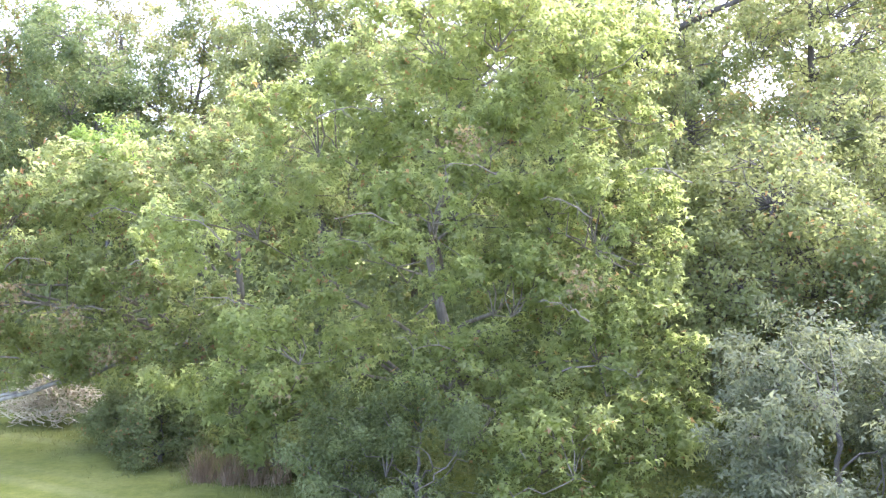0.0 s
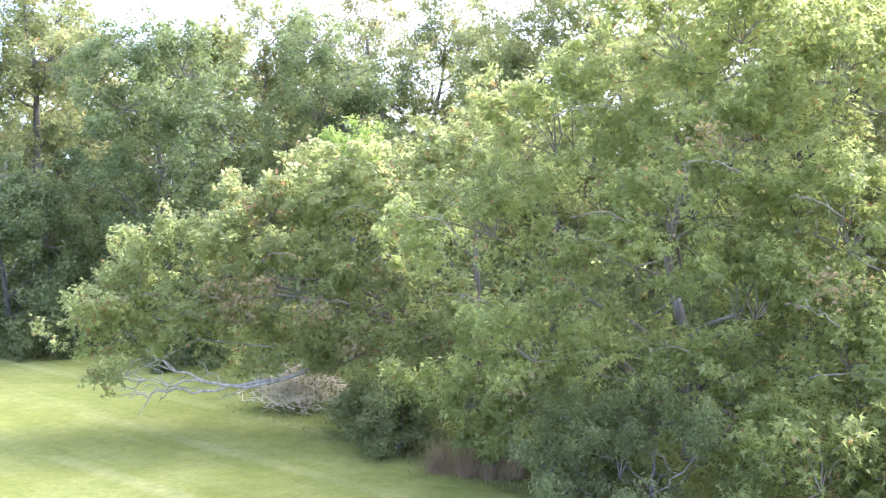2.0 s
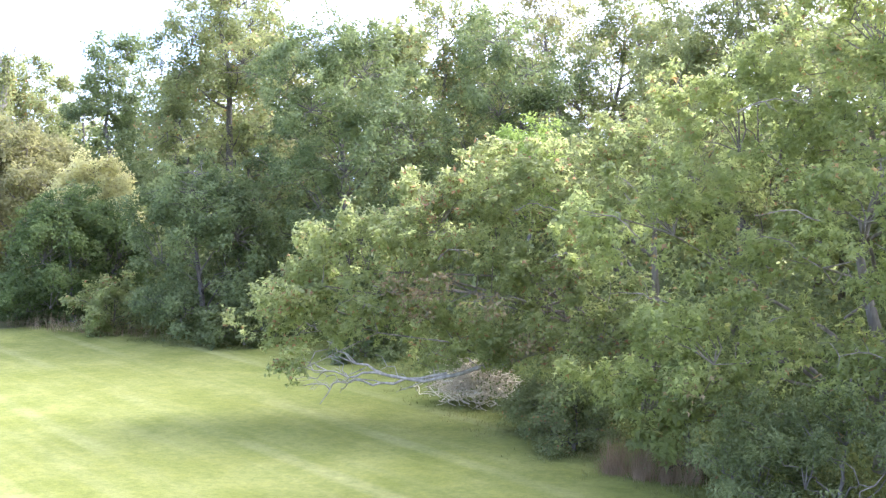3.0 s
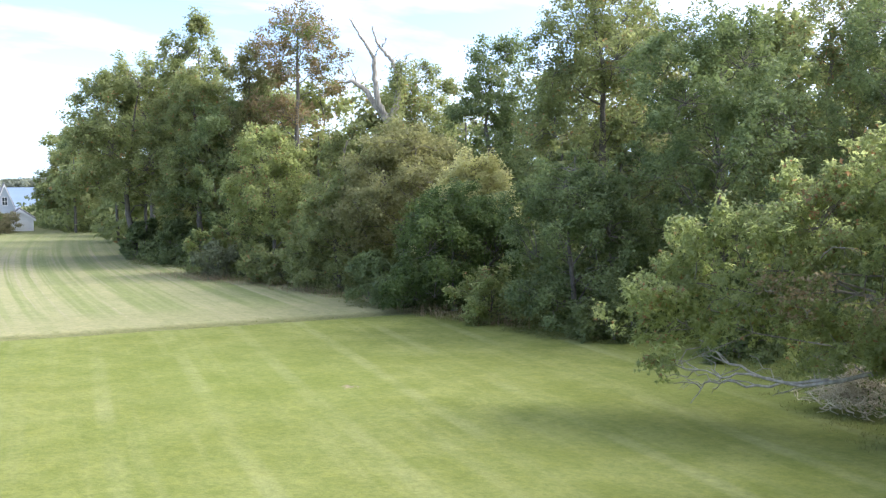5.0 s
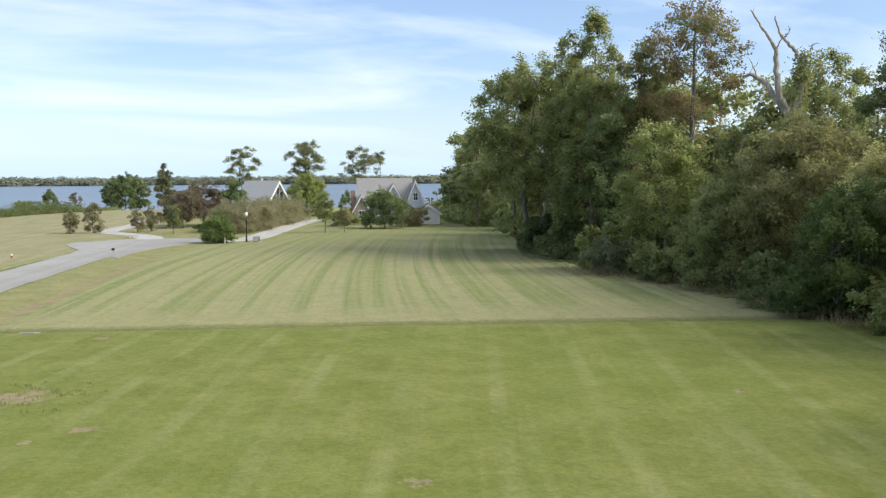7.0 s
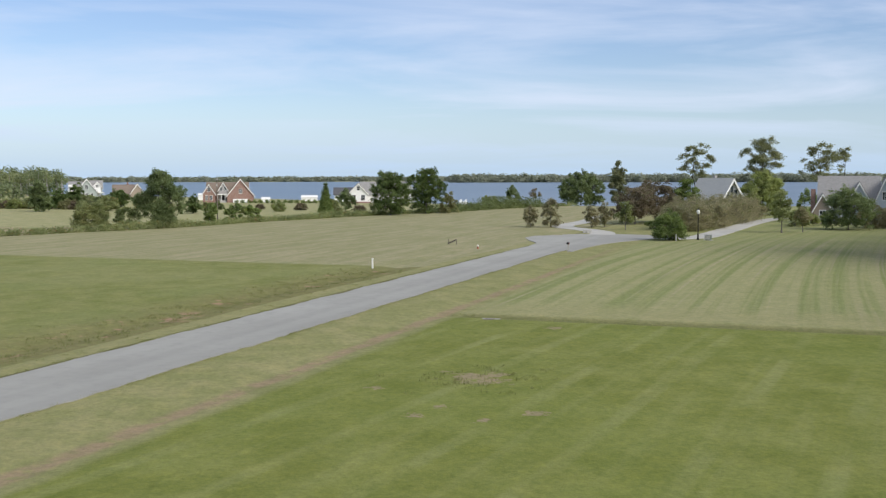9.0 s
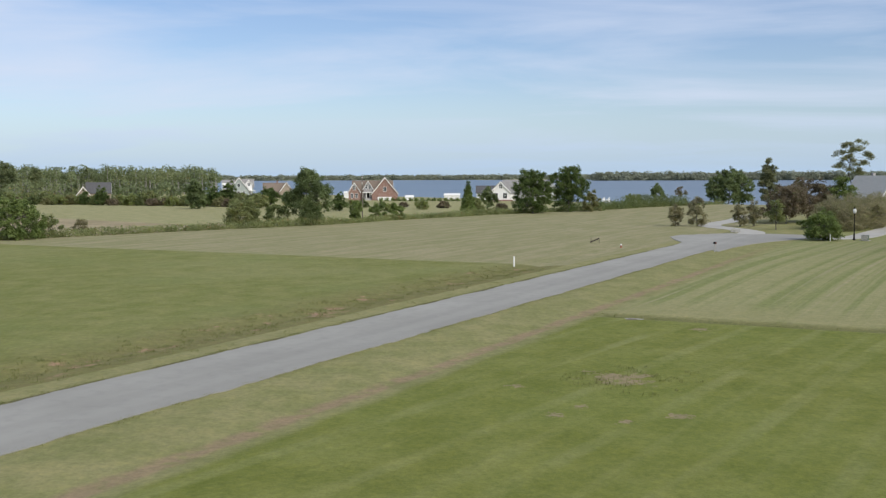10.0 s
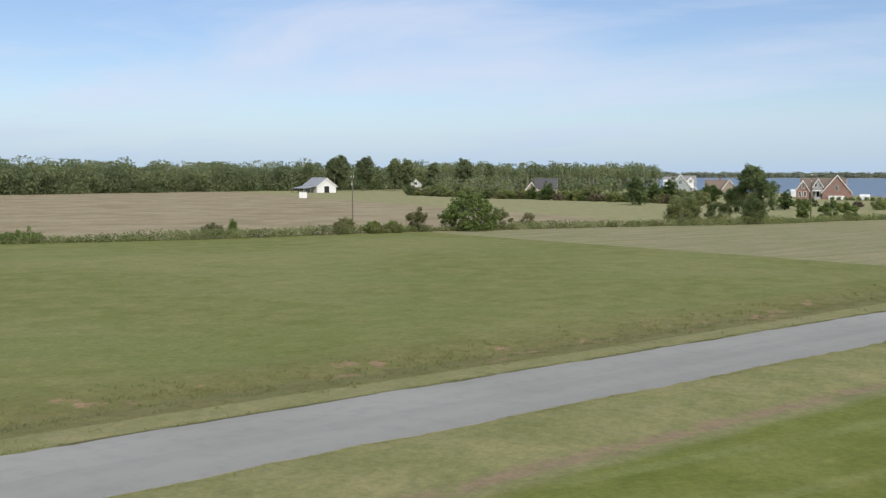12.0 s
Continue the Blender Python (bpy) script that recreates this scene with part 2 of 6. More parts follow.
def grass_material():
    m = Nodes("grass")
    p = m.pos()

    def dot(a):
        d = m.add("ShaderNodeVectorMath")
        d.operation = "DOT_PRODUCT"
        m.t.links.new(p, d.inputs[0])
        d.inputs[1].default_value = a
        return d.outputs["Value"]

    s, v = dot(LANE_S), dot(LANE_V)
    wob = m.math("MULTIPLY", m.math("SUBTRACT", m.noise(p, 0.25, 3), 0.5), 2.2)
    big = m.noise(p, 0.035, 3)
    mid = m.noise(p, 0.35, 4)
    fine = m.noise(p, 4.2, 6, 0.8)
    s2, v2 = m.math("ADD", s, wob), m.math("ADD", v, m.math("MULTIPLY", wob, 0.45))
    # near lawn: lush and green, mown in soft lanes along s
    lawn = m.mix(m.step(mid, 0.3, 0.7), (0.140, 0.160, 0.037), (0.180, 0.198, 0.058))
    curve = m.math("MULTIPLY", m.math("SUBTRACT", m.noise(p, 0.012, 1), 0.5), 3.0)
    row = m.math("ADD", dot(Vector((0.469, 0.883, 0))), curve)
    along = dot(Vector((-0.883, 0.469, 0)))
    lanes = m.math("SINE", m.math("MULTIPLY", row, 1.55))
    lanes2 = m.noise(m.add("ShaderNodeCombineXYZ", X=m.math("MULTIPLY", row, 1.1), Y=m.math("MULTIPLY", along, 0.045)).outputs[0], 1.0, 3)
    broken = m.step(m.noise(p, 0.11, 3), 0.35, 0.65)
    lawn = m.mix(m.math("MULTIPLY", m.step(lanes2, 0.48, 0.72), 0.26), lawn, (0.245, 0.255, 0.105))
    lawn = m.mix(m.math("MULTIPLY", m.math("MULTIPLY", m.step(lanes, 0.72, 1.0), broken), 0.42), lawn, (0.255, 0.265, 0.118))
    lawn = m.mix(m.math("MULTIPLY", m.step(m.noise(p, 0.06, 2), 0.4, 0.7), 0.3), lawn, (0.140, 0.176, 0.040))
    # hay strip past the ditch: paler, with clear swathes that bend
    bend = m.math("MULTIPLY", m.math("POWER", m.math("MAXIMUM", m.math("SUBTRACT", s, 75.0), 0.0), 2.0), -0.00075)
    across = m.math("ADD", m.math("ADD", v, bend), m.math("MULTIPLY", wob, 0.10))
    sw = m.noise(m.add("ShaderNodeCombineXYZ", X=m.math("MULTIPLY", across, 0.95), Y=m.math("MULTIPLY", s, 0.006)).outputs[0], 1.0, 3)
    sw2 = m.noise(m.add("ShaderNodeCombineXYZ", X=m.math("MULTIPLY", across, 1.5), Y=m.math("MULTIPLY", s, 0.012)).outputs[0], 1.0, 2)
    hay = m.mix(m.step(sw, 0.38, 0.58), (0.188, 0.212, 0.082), (0.270, 0.264, 0.136))
    hay = m.mix(m.math("MULTIPLY", m.step(sw2, 0.56, 0.68), 0.55), hay, (0.325, 0.285, 0.190))
    hay = m.mix(m.math("MULTIPLY", m.step(mid, 0.4, 0.8), 0.4), hay, (0.21, 0.22, 0.10))
    edge = m.step(s2, 76.0, 68.0)
    hay = m.mix(m.math("MULTIPLY", edge, 0.8), hay, (0.262, 0.252, 0.128))
    far_lawn = m.step(s, 125.0, 170.0)
    hay = m.mix(m.math("MULTIPLY", far_lawn, 0.55), hay, (0.21, 0.225, 0.095))
    col = m.mix(m.step(s, 63.4, 64.4), lawn, hay)
    # ditch line across the strip
    dl = m.math("ABSOLUTE", m.math("SUBTRACT", s, m.math("ADD", 64.6, m.math("MULTIPLY", wob, 0.15))))
    col = m.mix(m.math("MULTIPLY", m.math("MULTIPLY", m.step(dl, 1.5, 0.4), m.step(v, -26.0, -20.0)), 0.75), col, (0.130, 0.136, 0.052))
    # verge beside the lane: dry grass, with a worn brown strip
    verge = m.mix(m.step(mid, 0.3, 0.75), (0.200, 0.206, 0.086), (0.256, 0.244, 0.120))
    col = m.mix(m.math("MULTIPLY", m.step(v2, -20.9, -21.8), m.step(s, 250.0, 180.0)), col, verge)
    strip = m.math("ABSOLUTE", m.math("ADD", v2, 22.7))
    streak = m.step(m.noise(p, 0.6, 4, 0.65), 0.3, 0.55)
    col = m.mix(m.math("MULTIPLY", m.math("MULTIPLY", m.step(strip, 0.75, 0.2), streak), m.math("MULTIPLY", m.step(s, 150.0, 90.0), 0.85)), col, (0.275, 0.205, 0.135))
    # across the lane: meadow, its tussocky swale, then the paler mown field
    meadow = m.mix(m.step(mid, 0.3, 0.7), (0.152, 0.172, 0.052), (0.204, 0.208, 0.080))
    meadow = m.mix(m.math("MULTIPLY", m.step(big, 0.45, 0.62), 0.65), meadow, (0.232, 0.234, 0.105))
    meadow = m.mix(m.math("MULTIPLY", m.step(m.noise(p, 0.07, 4, 0.6), 0.5, 0.66), 0.5), meadow, (0.138, 0.172, 0.048))
    strokes = m.noise(m.add("ShaderNodeCombineXYZ", X=m.math("MULTIPLY", v, 0.55), Y=m.math("MULTIPLY", s, 0.06)).outputs[0], 1.0, 4)
    meadow = m.mix(m.math("MULTIPLY", m.step(strokes, 0.4, 0.75), 0.3), meadow, (0.215, 0.225, 0.085))
    meadow = m.mix(m.math("MULTIPLY", m.step(v2, -46.0, -38.0), m.math("ADD", 0.4, m.math("MULTIPLY", m.step(m.noise(p, 0.9, 4, 0.7), 0.35, 0.65), 0.4))), meadow, (0.160, 0.142, 0.066))
    sc = m.math("MULTIPLY", m.step(m.noise(p, 0.3, 5, 0.65), 0.57, 0.64), m.math("MULTIPLY", m.step(v2, -43.0, -40.5), m.step(v2, -36.0, -38.0)))
    meadow = m.mix(sc, meadow, (0.29, 0.20, 0.13))
    mown = m.mix(m.step(strokes, 0.35, 0.7), (0.232, 0.228, 0.120), (0.300, 0.272, 0.168))
    mown = m.mix(m.math("MULTIPLY", m.step(mid, 0.5, 0.8), 0.4), mown, (0.20, 0.215, 0.095))
    meadow = m.mix(m.step(m.math("ADD", s, m.math("MULTIPLY", wob, 0.3)), 97.5, 98.8), meadow, mown)
    lip = m.math("MULTIPLY", m.step(m.math("ADD", v, m.math("MULTIPLY", wob, 0.15)), -36.4, -36.15), 0.9)
    meadow = m.mix(lip, meadow, m.mix(m.step(mid, 0.3, 0.7), (0.222, 0.222, 0.098), (0.262, 0.250, 0.128)))
    rut = m.math("ABSOLUTE", m.math("ADD", v, m.math("ADD", 34.2, m.math("MULTIPLY", wob, 0.05))))
    meadow = m.mix(m.math("MULTIPLY", m.math("MULTIPLY", m.step(rut, 0.3, 0.08), m.step(m.noise(p, 0.25, 4), 0.38, 0.5)), 0.8), meadow, (0.085, 0.078, 0.045))
    col = m.mix(m.step(v, -30.8, -31.2), col, meadow)
    # past the hedge line: a stubble field, then a green strip before the wood
    hx = dot(Vector((-0.549, -0.836, 0)))            # metres past the hedge line
    stub = m.mix(m.step(m.noise(p, 0.08, 5, 0.6, (1, 1, 1)), 0.35, 0.65), (0.265, 0.218, 0.138), (0.355, 0.300, 0.200))
    green = m.mix(m.step(mid, 0.3, 0.7), (0.248, 0.250, 0.118), (0.325, 0.305, 0.172))
    gx = m.math("ADD", dot(Vector((-0.81, 0.585, 0))), m.math("MULTIPLY", wob, 1.2))
    past = m.math("MULTIPLY", m.step(gx, 111.5, 113.5), m.step(m.math("ADD", hx, wob), 160.0, 162.5))
    field = m.mix(m.math("MAXIMUM", past, m.step(gx, 118.0, 121.0)), stub, green)
    col = m.mix(m.step(hx, 142.0, 143.5), col, field)
    # bare soil in the lawn
    for bx, by, br in ((-46.5, 2.7, 1.3), (-45.5, 3.2, 0.6), (-39.0, -0.1, 0.35), (-39.1, 4.6, 0.45), (-38.1, 2.5, 0.3), (-44.3, -1.7, 0.35), (-40.5, 1.0, 0.3), (-61.5, 8.3, 0.5), (-27.8, 12.7, 0.4), (-33.5, 30.2, 0.35)):
        gone = m.add("ShaderNodeVectorMath")
        gone.operation = "DISTANCE"
        m.t.links.new(p, gone.inputs[0])
        gone.inputs[1].default_value = (bx, by, 0)
        rim = m.math("ADD", gone.outputs["Value"], m.math("MULTIPLY", m.math("SUBTRACT", m.noise(p, 1.1 if br > 1 else 2.4, 5, 0.75), 0.5), br * 7.0))
        col = m.mix(m.math("MULTIPLY", m.step(rim, br, br * 0.6), 0.75), col, (0.275, 0.215, 0.15))
    # grain of the sward
    col = m.mix(0.55, col, m.ramp(fine, [(0.3, (0.33, 0.34, 0.32)), (0.5, (0.5, 0.5, 0.5)), (0.72, (0.68, 0.66, 0.60))]), "OVERLAY")
    tuft = m.noise(p, 1.9, 5, 0.75)
    col = m.mix(0.5, col, m.ramp(tuft, [(0.32, (0.34, 0.37, 0.30)), (0.5, (0.5, 0.5, 0.5)), (0.7, (0.66, 0.63, 0.58))]), "OVERLAY")
    mottle = m.noise(p, 0.55, 4, 0.7)
    col = m.mix(0.45, col, m.ramp(mottle, [(0.34, (0.40, 0.43, 0.36)), (0.5, (0.5, 0.5, 0.5)), (0.66, (0.60, 0.57, 0.55))]), "OVERLAY")
    h = m.math("ADD", m.noise(p, 6.0, 4, 0.7), m.math("MULTIPLY", mid, 2.0))
    m.bump(h, 0.5, 0.08)
    return m.done(col, 0.95, 0, 0.1)


GRASS = grass_material()


def asphalt_material():
    m = Nodes("asphalt")
    p = m.pos()
    n1, n2, n3 = m.noise(p, 0.12, 4), m.noise(p, 30.0, 3, 0.7), m.noise(p, 1.2, 4)
    col = m.mix(m.step(n1, 0.3, 0.7), (0.278, 0.274, 0.248), (0.328, 0.324, 0.296))
    d = m.add("ShaderNodeVectorMath")
    d.operation = "DOT_PRODUCT"
    m.t.links.new(p, d.inputs[0])
    d.inputs[1].default_value = LANE_V
    wob = m.math("MULTIPLY", m.math("SUBTRACT", m.noise(p, 0.4, 3), 0.5), 0.5)
    mid = m.math("ADD", d.outputs["Value"], wob)
    # two passes of the paver, with wheel tracks worn paler
    col = m.mix(m.math("MULTIPLY", m.step(mid, -31.3, -30.9), 0.35), col, (0.250, 0.247, 0.224))
    for track in (-32.9, -29.6):
        gap = m.math("ABSOLUTE", m.math("SUBTRACT", mid, track))
        col = m.mix(m.math("MULTIPLY", m.step(gap, 0.9, 0.2), 0.25), col, (0.365, 0.360, 0.330))
    col = m.mix(m.math("MULTIPLY", m.step(n3, 0.45, 0.75), 0.3), col, (0.205, 0.2, 0.19))
    col = m.mix(m.math("MULTIPLY", m.step(n2, 0.55, 0.75), 0.3), col, (0.42, 0.41, 0.40))
    m.bump(n2, 0.4, 0.01)
    return m.done(col, 0.9, 0, 0.25)


ASPHALT = asphalt_material()


def pale_drive_material():
    m = Nodes("pale_drive")
    p = m.pos()
    col = m.mix(m.step(m.noise(p, 0.3, 4), 0.3, 0.7), (0.36, 0.35, 0.32), (0.45, 0.44, 0.405))
    col = m.mix(m.math("MULTIPLY", m.step(m.noise(p, 2.0, 4), 0.5, 0.75), 0.3), col, (0.29, 0.285, 0.25))
    m.bump(m.noise(p, 25.0, 3, 0.7), 0.4, 0.01)
    return m.done(col, 0.9, 0, 0.25)


PALE_DRIVE = pale_drive_material()


def water_material():
    m = Nodes("lake_water")
    p = m.pos()
    n1 = m.noise(p, 0.35, 4, 0.6, (1, 1, 1))
    n2 = m.noise(p, 0.004, 3)
    m.bump(n1, 0.4, 0.3)
    return m.done(m.mix(m.step(n2, 0.35, 0.65), (0.075, 0.105, 0.140), (0.100, 0.132, 0.168)), 0.3, 0, 0.5)


WATER = water_material()


# ---------------------------------------------------------------- helpers for meshes
def mesh_of(name, verts, faces, mat=None, smooth=False):
    me = bpy.data.meshes.new(name)
    me.from_pydata(np.asarray(verts, float).tolist(), [], faces if isinstance(faces, list) else faces.tolist())
    if smooth:
        me.polygons.foreach_set("use_smooth", [True] * len(me.polygons))
    if mat:
        me.materials.append(mat)
    me.update()
    return me


def child(name, me, parent, label=""):
    ob = new(name, me)
    ob.parent = parent
    return tagged(ob, label)


def part(name, bm, material, parent, label=""):
    me = bpy.data.meshes.new(name)
    bm.to_mesh(me)
    bm.free()
    me.materials.append(material)
    return child(name, me, parent, label)


def thing(name, where, label, category, group="", turn=0.0):
    ob = new(name)
    ob.empty_display_size = 0.2
    ob.matrix_world = pose(where[0], where[1], where[2] if len(where) > 2 else 0.0, 0, 0, turn)
    return tagged(ob, label, category, group)


def tube(points, radii, sides=6):
    """Verts and faces of a tapering tube along points."""
    pts, rr = np.asarray(points, float), np.asarray(radii, float)
    tang = np.gradient(pts, axis=0)
    tang /= np.linalg.norm(tang, axis=1)[:, None] + 1e-9
    ref = np.where(np.abs(tang[:, 2:3]) > 0.9, np.array([[1.0, 0, 0]]), np.array([[0, 0, 1.0]]))
    a = np.cross(tang, ref)
    a /= np.linalg.norm(a, axis=1)[:, None] + 1e-9
    b = np.cross(tang, a)
    ang = np.linspace(0, 2 * np.pi, sides, endpoint=False)
    ring = pts[:, None] + rr[:, None, None] * (np.cos(ang)[None, :, None] * a[:, None] + np.sin(ang)[None, :, None] * b[:, None])
    v = ring.reshape(-1, 3)
    f = []
    for i in range(len(pts) - 1):
        for j in range(sides):
            k = (j + 1) % sides
            f.append((i * sides + j, i * sides + k, (i + 1) * sides + k, (i + 1) * sides + j))
    return v, f


class Joined:
    """Gathers verts and faces of many pieces."""

    def __init__(self):
        self.v, self.f, self.n = [], [], 0

    def add(self, v, f):
        self.v.append(np.asarray(v, float))
        self.f += [tuple(i + self.n for i in q) for q in f]
        self.n += len(v)

    def mesh(self, name, mat, smooth=True):
        return mesh_of(name, np.concatenate(self.v) if self.v else np.zeros((0, 3)), self.f, mat, smooth)


def unit(a):
    return a / (np.linalg.norm(a, axis=-1, keepdims=True) + 1e-9)


def leaves(rng, where, outward, length, width, shape="tri", droop=0.3, spread=1.0, scale=1.0):
    """One blade at each place. Returns verts and faces."""
    n = len(where)
    size = length * rng.uniform(0.65, 1.3, (n, 1)) * scale
    nor = unit(rng.normal(size=(n, 3)) * spread + 0.45 * outward + np.array([0, 0, 0.45]))
    t = rng.normal(size=(n, 3)) + 0.5 * outward + np.array([0, 0, -droop])
    t = unit(t - nor * np.sum(t * nor, axis=1, keepdims=True))
    b = np.cross(nor, t)
    w = width / length
    if shape == "lobed":
        prof = [(0, 0), (0.5, -0.62), (0.4, -0.16), (1.0, 0.0), (0.4, 0.16), (0.5, 0.62)]
        lift = [0, 0.02, 0.06, -0.22, 0.06, 0.02]
    elif shape == "tri":
        prof = [(0, -0.42 * w), (0.18, 0.5 * w), (1.0, 0.0)]
        lift = [0, 0.06, -0.06]
    elif shape == "needle":
        prof = [(0, -0.3 * w), (0, 0.3 * w), (1.0, 0.0)]
        lift = [0, 0, 0]
    else:
        prof = [(0, 0), (0.45, -0.5 * w), (1.0, 0.0), (0.45, 0.5 * w)]
        lift = [0, 0.1, -0.08, 0.1]
    k = len(prof)
    v = np.empty((n, k, 3))
    for i, ((x, y), h) in enumerate(zip(prof, lift)):
        v[:, i] = where + size * (x * t + y * b + h * nor)
    f = np.arange(n * k).reshape(n, k)
    return v.reshape(-1, 3), f


def ball(rng, n):
    return unit(rng.normal(size=(n, 3)))


def crown_lobes(rng, h, r, z0, style):
    """Large masses of a crown, as (centre, radii), about a trunk at the origin."""
    L = []
    if style == "broad":
        L.append(((0, 0, z0 + (h - z0) * 0.62), (r * 0.6, r * 0.6, (h - z0) * 0.38)))
        for i in range(12):
            a = i * 2 * math.pi / 6 + rng.uniform(-0.4, 0.4)
            d, zz = r * rng.uniform(0.4, 0.74), z0 + (h - z0) * rng.uniform(0.16, 0.72)
            q = r * rng.uniform(0.3, 0.5)
            L.append(((d * math.cos(a), d * math.sin(a), zz), (q, q, q * rng.uniform(0.65, 0.95))))
    elif style == "oval":
        for i in range(22):
            u = i / 21
            a = i * 2.4 + rng.uniform(-0.4, 0.4)
            env = math.sin(math.pi * (0.16 + 0.66 * u)) ** 0.6
            q = r * env * rng.uniform(0.34, 0.58)
            d = r * env * rng.uniform(0.3, 0.8) * (1 - 0.45 * u ** 3)
            L.append(((d * math.cos(a), d * math.sin(a), z0 + (h - z0) * (0.05 + 0.86 * u + rng.uniform(-0.04, 0.04))), (q, q, max(q * 0.9, (h - z0) * 0.08))))
    elif style == "full":
        for i in range(14):
            u = i / 13
            a = i * 2.4 + rng.uniform(-0.4, 0.4)
            env = (1 - 0.62 * u ** 1.6) * (0.82 + 0.18 * min(1, u * 4))
            q = r * env * rng.uniform(0.42, 0.6)
            d = r * env * rng.uniform(0.3, 0.6)
            L.append(((d * math.cos(a), d * math.sin(a), h * (0.10 + 0.78 * u)), (q, q, max(q * 0.8, h * 0.1))))
    elif style == "cone":
        for i in range(8):
            u = i / 7
            q = r * (1 - u) * 0.9 + 0.05 * r
            L.append(((0, 0, z0 + (h - z0) * u * 0.95), (q, q, (h - z0) * 0.10)))
    elif style == "pine":
        for i in range(12):
            u = i / 11
            a = i * 2.4 + rng.uniform(-0.4, 0.4)
            q = r * rng.uniform(0.32, 0.5)
            d = r * (0.62 if 0.15 < u < 0.8 else 0.3) * rng.uniform(0.6, 1.1)
            L.append(((d * math.cos(a), d * math.sin(a), z0 + (h - z0) * (0.1 + 0.85 * u)), (q, q, q * 0.55)))
        L.append(((0, 0, h - 0.06 * h), (r * 0.35, r * 0.35, 0.06 * h)))
    elif style == "bush":
        L.append(((0, 0, h * 0.45), (r * 0.7, r * 0.7, h * 0.5)))
        for i in range(5):
            a = i * 2 * math.pi / 5 + rng.uniform(-0.4, 0.4)
            q = r * rng.uniform(0.4, 0.55)
            L.append(((r * 0.55 * math.cos(a), r * 0.55 * math.sin(a), h * rng.uniform(0.25, 0.5)), (q, q, h * rng.uniform(0.25, 0.42))))
        for i in range(6):
            a = i * 2 * math.pi / 6 + rng.uniform(-0.4, 0.4)
            q = r * rng.uniform(0.3, 0.42)
            L.append(((r * 0.62 * math.cos(a), r * 0.62 * math.sin(a), h * 0.12), (q, q, h * 0.14)))
        if z0 > 1.2:
            L = [((x, y, z0 + (h - z0) * z / h), (a, b, c * (h - z0) / h)) for (x, y, z), (a, b, c) in L]
    return L


def crown_points(rng, lobes, boughs, twigs, bough_r, gap=0.0):
    """Boughs on the skins of the masses; twigs on the upper and outer skin of each bough."""
    c = np.array([l[0] for l in lobes], float)
    q = np.array([l[1] for l in lobes], float)
    area = (q[:, 0] * q[:, 2]) ** 1.0
    pick = rng.choice(len(lobes), boughs * 2, p=area / area.sum())
    d = ball(rng, boughs * 2)
    d[:, 2] = np.where(d[:, 2] < -0.35, -d[:, 2], d[:, 2])
    rad = rng.uniform(0.55, 1.0, (boughs * 2, 1)) ** 0.6
    at = c[pick] + d * q[pick] * rad
    # drop boughs that lie deep inside another mass
    keep = np.ones(len(at), bool)
    for i in range(len(lobes)):
        inside = (((at - c[i]) / q[i]) ** 2).sum(axis=1) < 0.32
        keep &= ~inside
    at, d = at[keep][:boughs], d[keep][:boughs]
    n = len(at)
    br = bough_r * rng.uniform(0.6, 1.35, n)
    e = ball(rng, n * twigs).reshape(n, twigs, 3)
    e[..., 2] = np.where(e[..., 2] < -0.25, -e[..., 2], e[..., 2])
    tw = at[:, None] + e * br[:, None, None] * np.array([1.0, 1.0, 0.62]) * rng.uniform(0.45, 1.0, (n, twigs, 1))
    tw[..., 2] -= 0.25 * br[:, None] * (e[..., 0] ** 2 + e[..., 1] ** 2)
    out = unit(0.6 * d[:, None] + e)
    return at, br, tw.reshape(-1, 3), out.reshape(-1, 3)


def crown_sprays(rng, lobes, boughs, twigs, bough_r):
    """Pointed, drooping sprays that grow outward and up from the masses of a crown."""
    c = np.array([l[0] for l in lobes], float)
    q = np.array([l[1] for l in lobes], float)
    area = q[:, 0] * q[:, 2]
    pick = rng.choice(len(lobes), boughs * 3, p=area / area.sum())
    d = ball(rng, boughs * 3)
    d[:, 2] = np.where(d[:, 2] < -0.45, -d[:, 2], d[:, 2])
    at = c[pick] + d * q[pick] * rng.uniform(0.62, 1.06, (boughs * 3, 1))
    keep = np.ones(len(at), bool)
    for i in range(len(lobes)):
        keep &= (((at - c[i]) / q[i]) ** 2).sum(axis=1) > 0.36
    at, d = at[keep][:boughs], d[keep][:boughs]
    n = len(at)
    ln = bough_r * rng.uniform(0.7, 2.1, n)
    ax = unit(d * np.array([0.9, 0.9, 0.5]) + np.array([0, 0, 0.42]) + rng.normal(size=(n, 3)) * 0.3)
    s = rng.uniform(0, 1, (n, twigs, 1)) ** 0.85
    rad = ln[:, None, None] * (0.46 * (1 - s) ** 0.65 + 0.05)
    e = ball(rng, n * twigs).reshape(n, twigs, 3)
    e = unit(e - ax[:, None] * np.sum(e * ax[:, None], axis=-1, keepdims=True))
    tw = at[:, None] + ax[:, None] * (s - 0.45) * ln[:, None, None] + e * rad * rng.uniform(0.35, 1.0, (n, twigs, 1))
    # the tips bow down by their own weight
    run = np.linalg.norm(tw[..., :2] - at[:, None, :2], axis=-1)
    tw[..., 2] -= 0.22 * run ** 1.5
    out = unit(0.7 * ax[:, None] + e)
    return at, ln, tw.reshape(-1, 3), out.reshape(-1, 3)


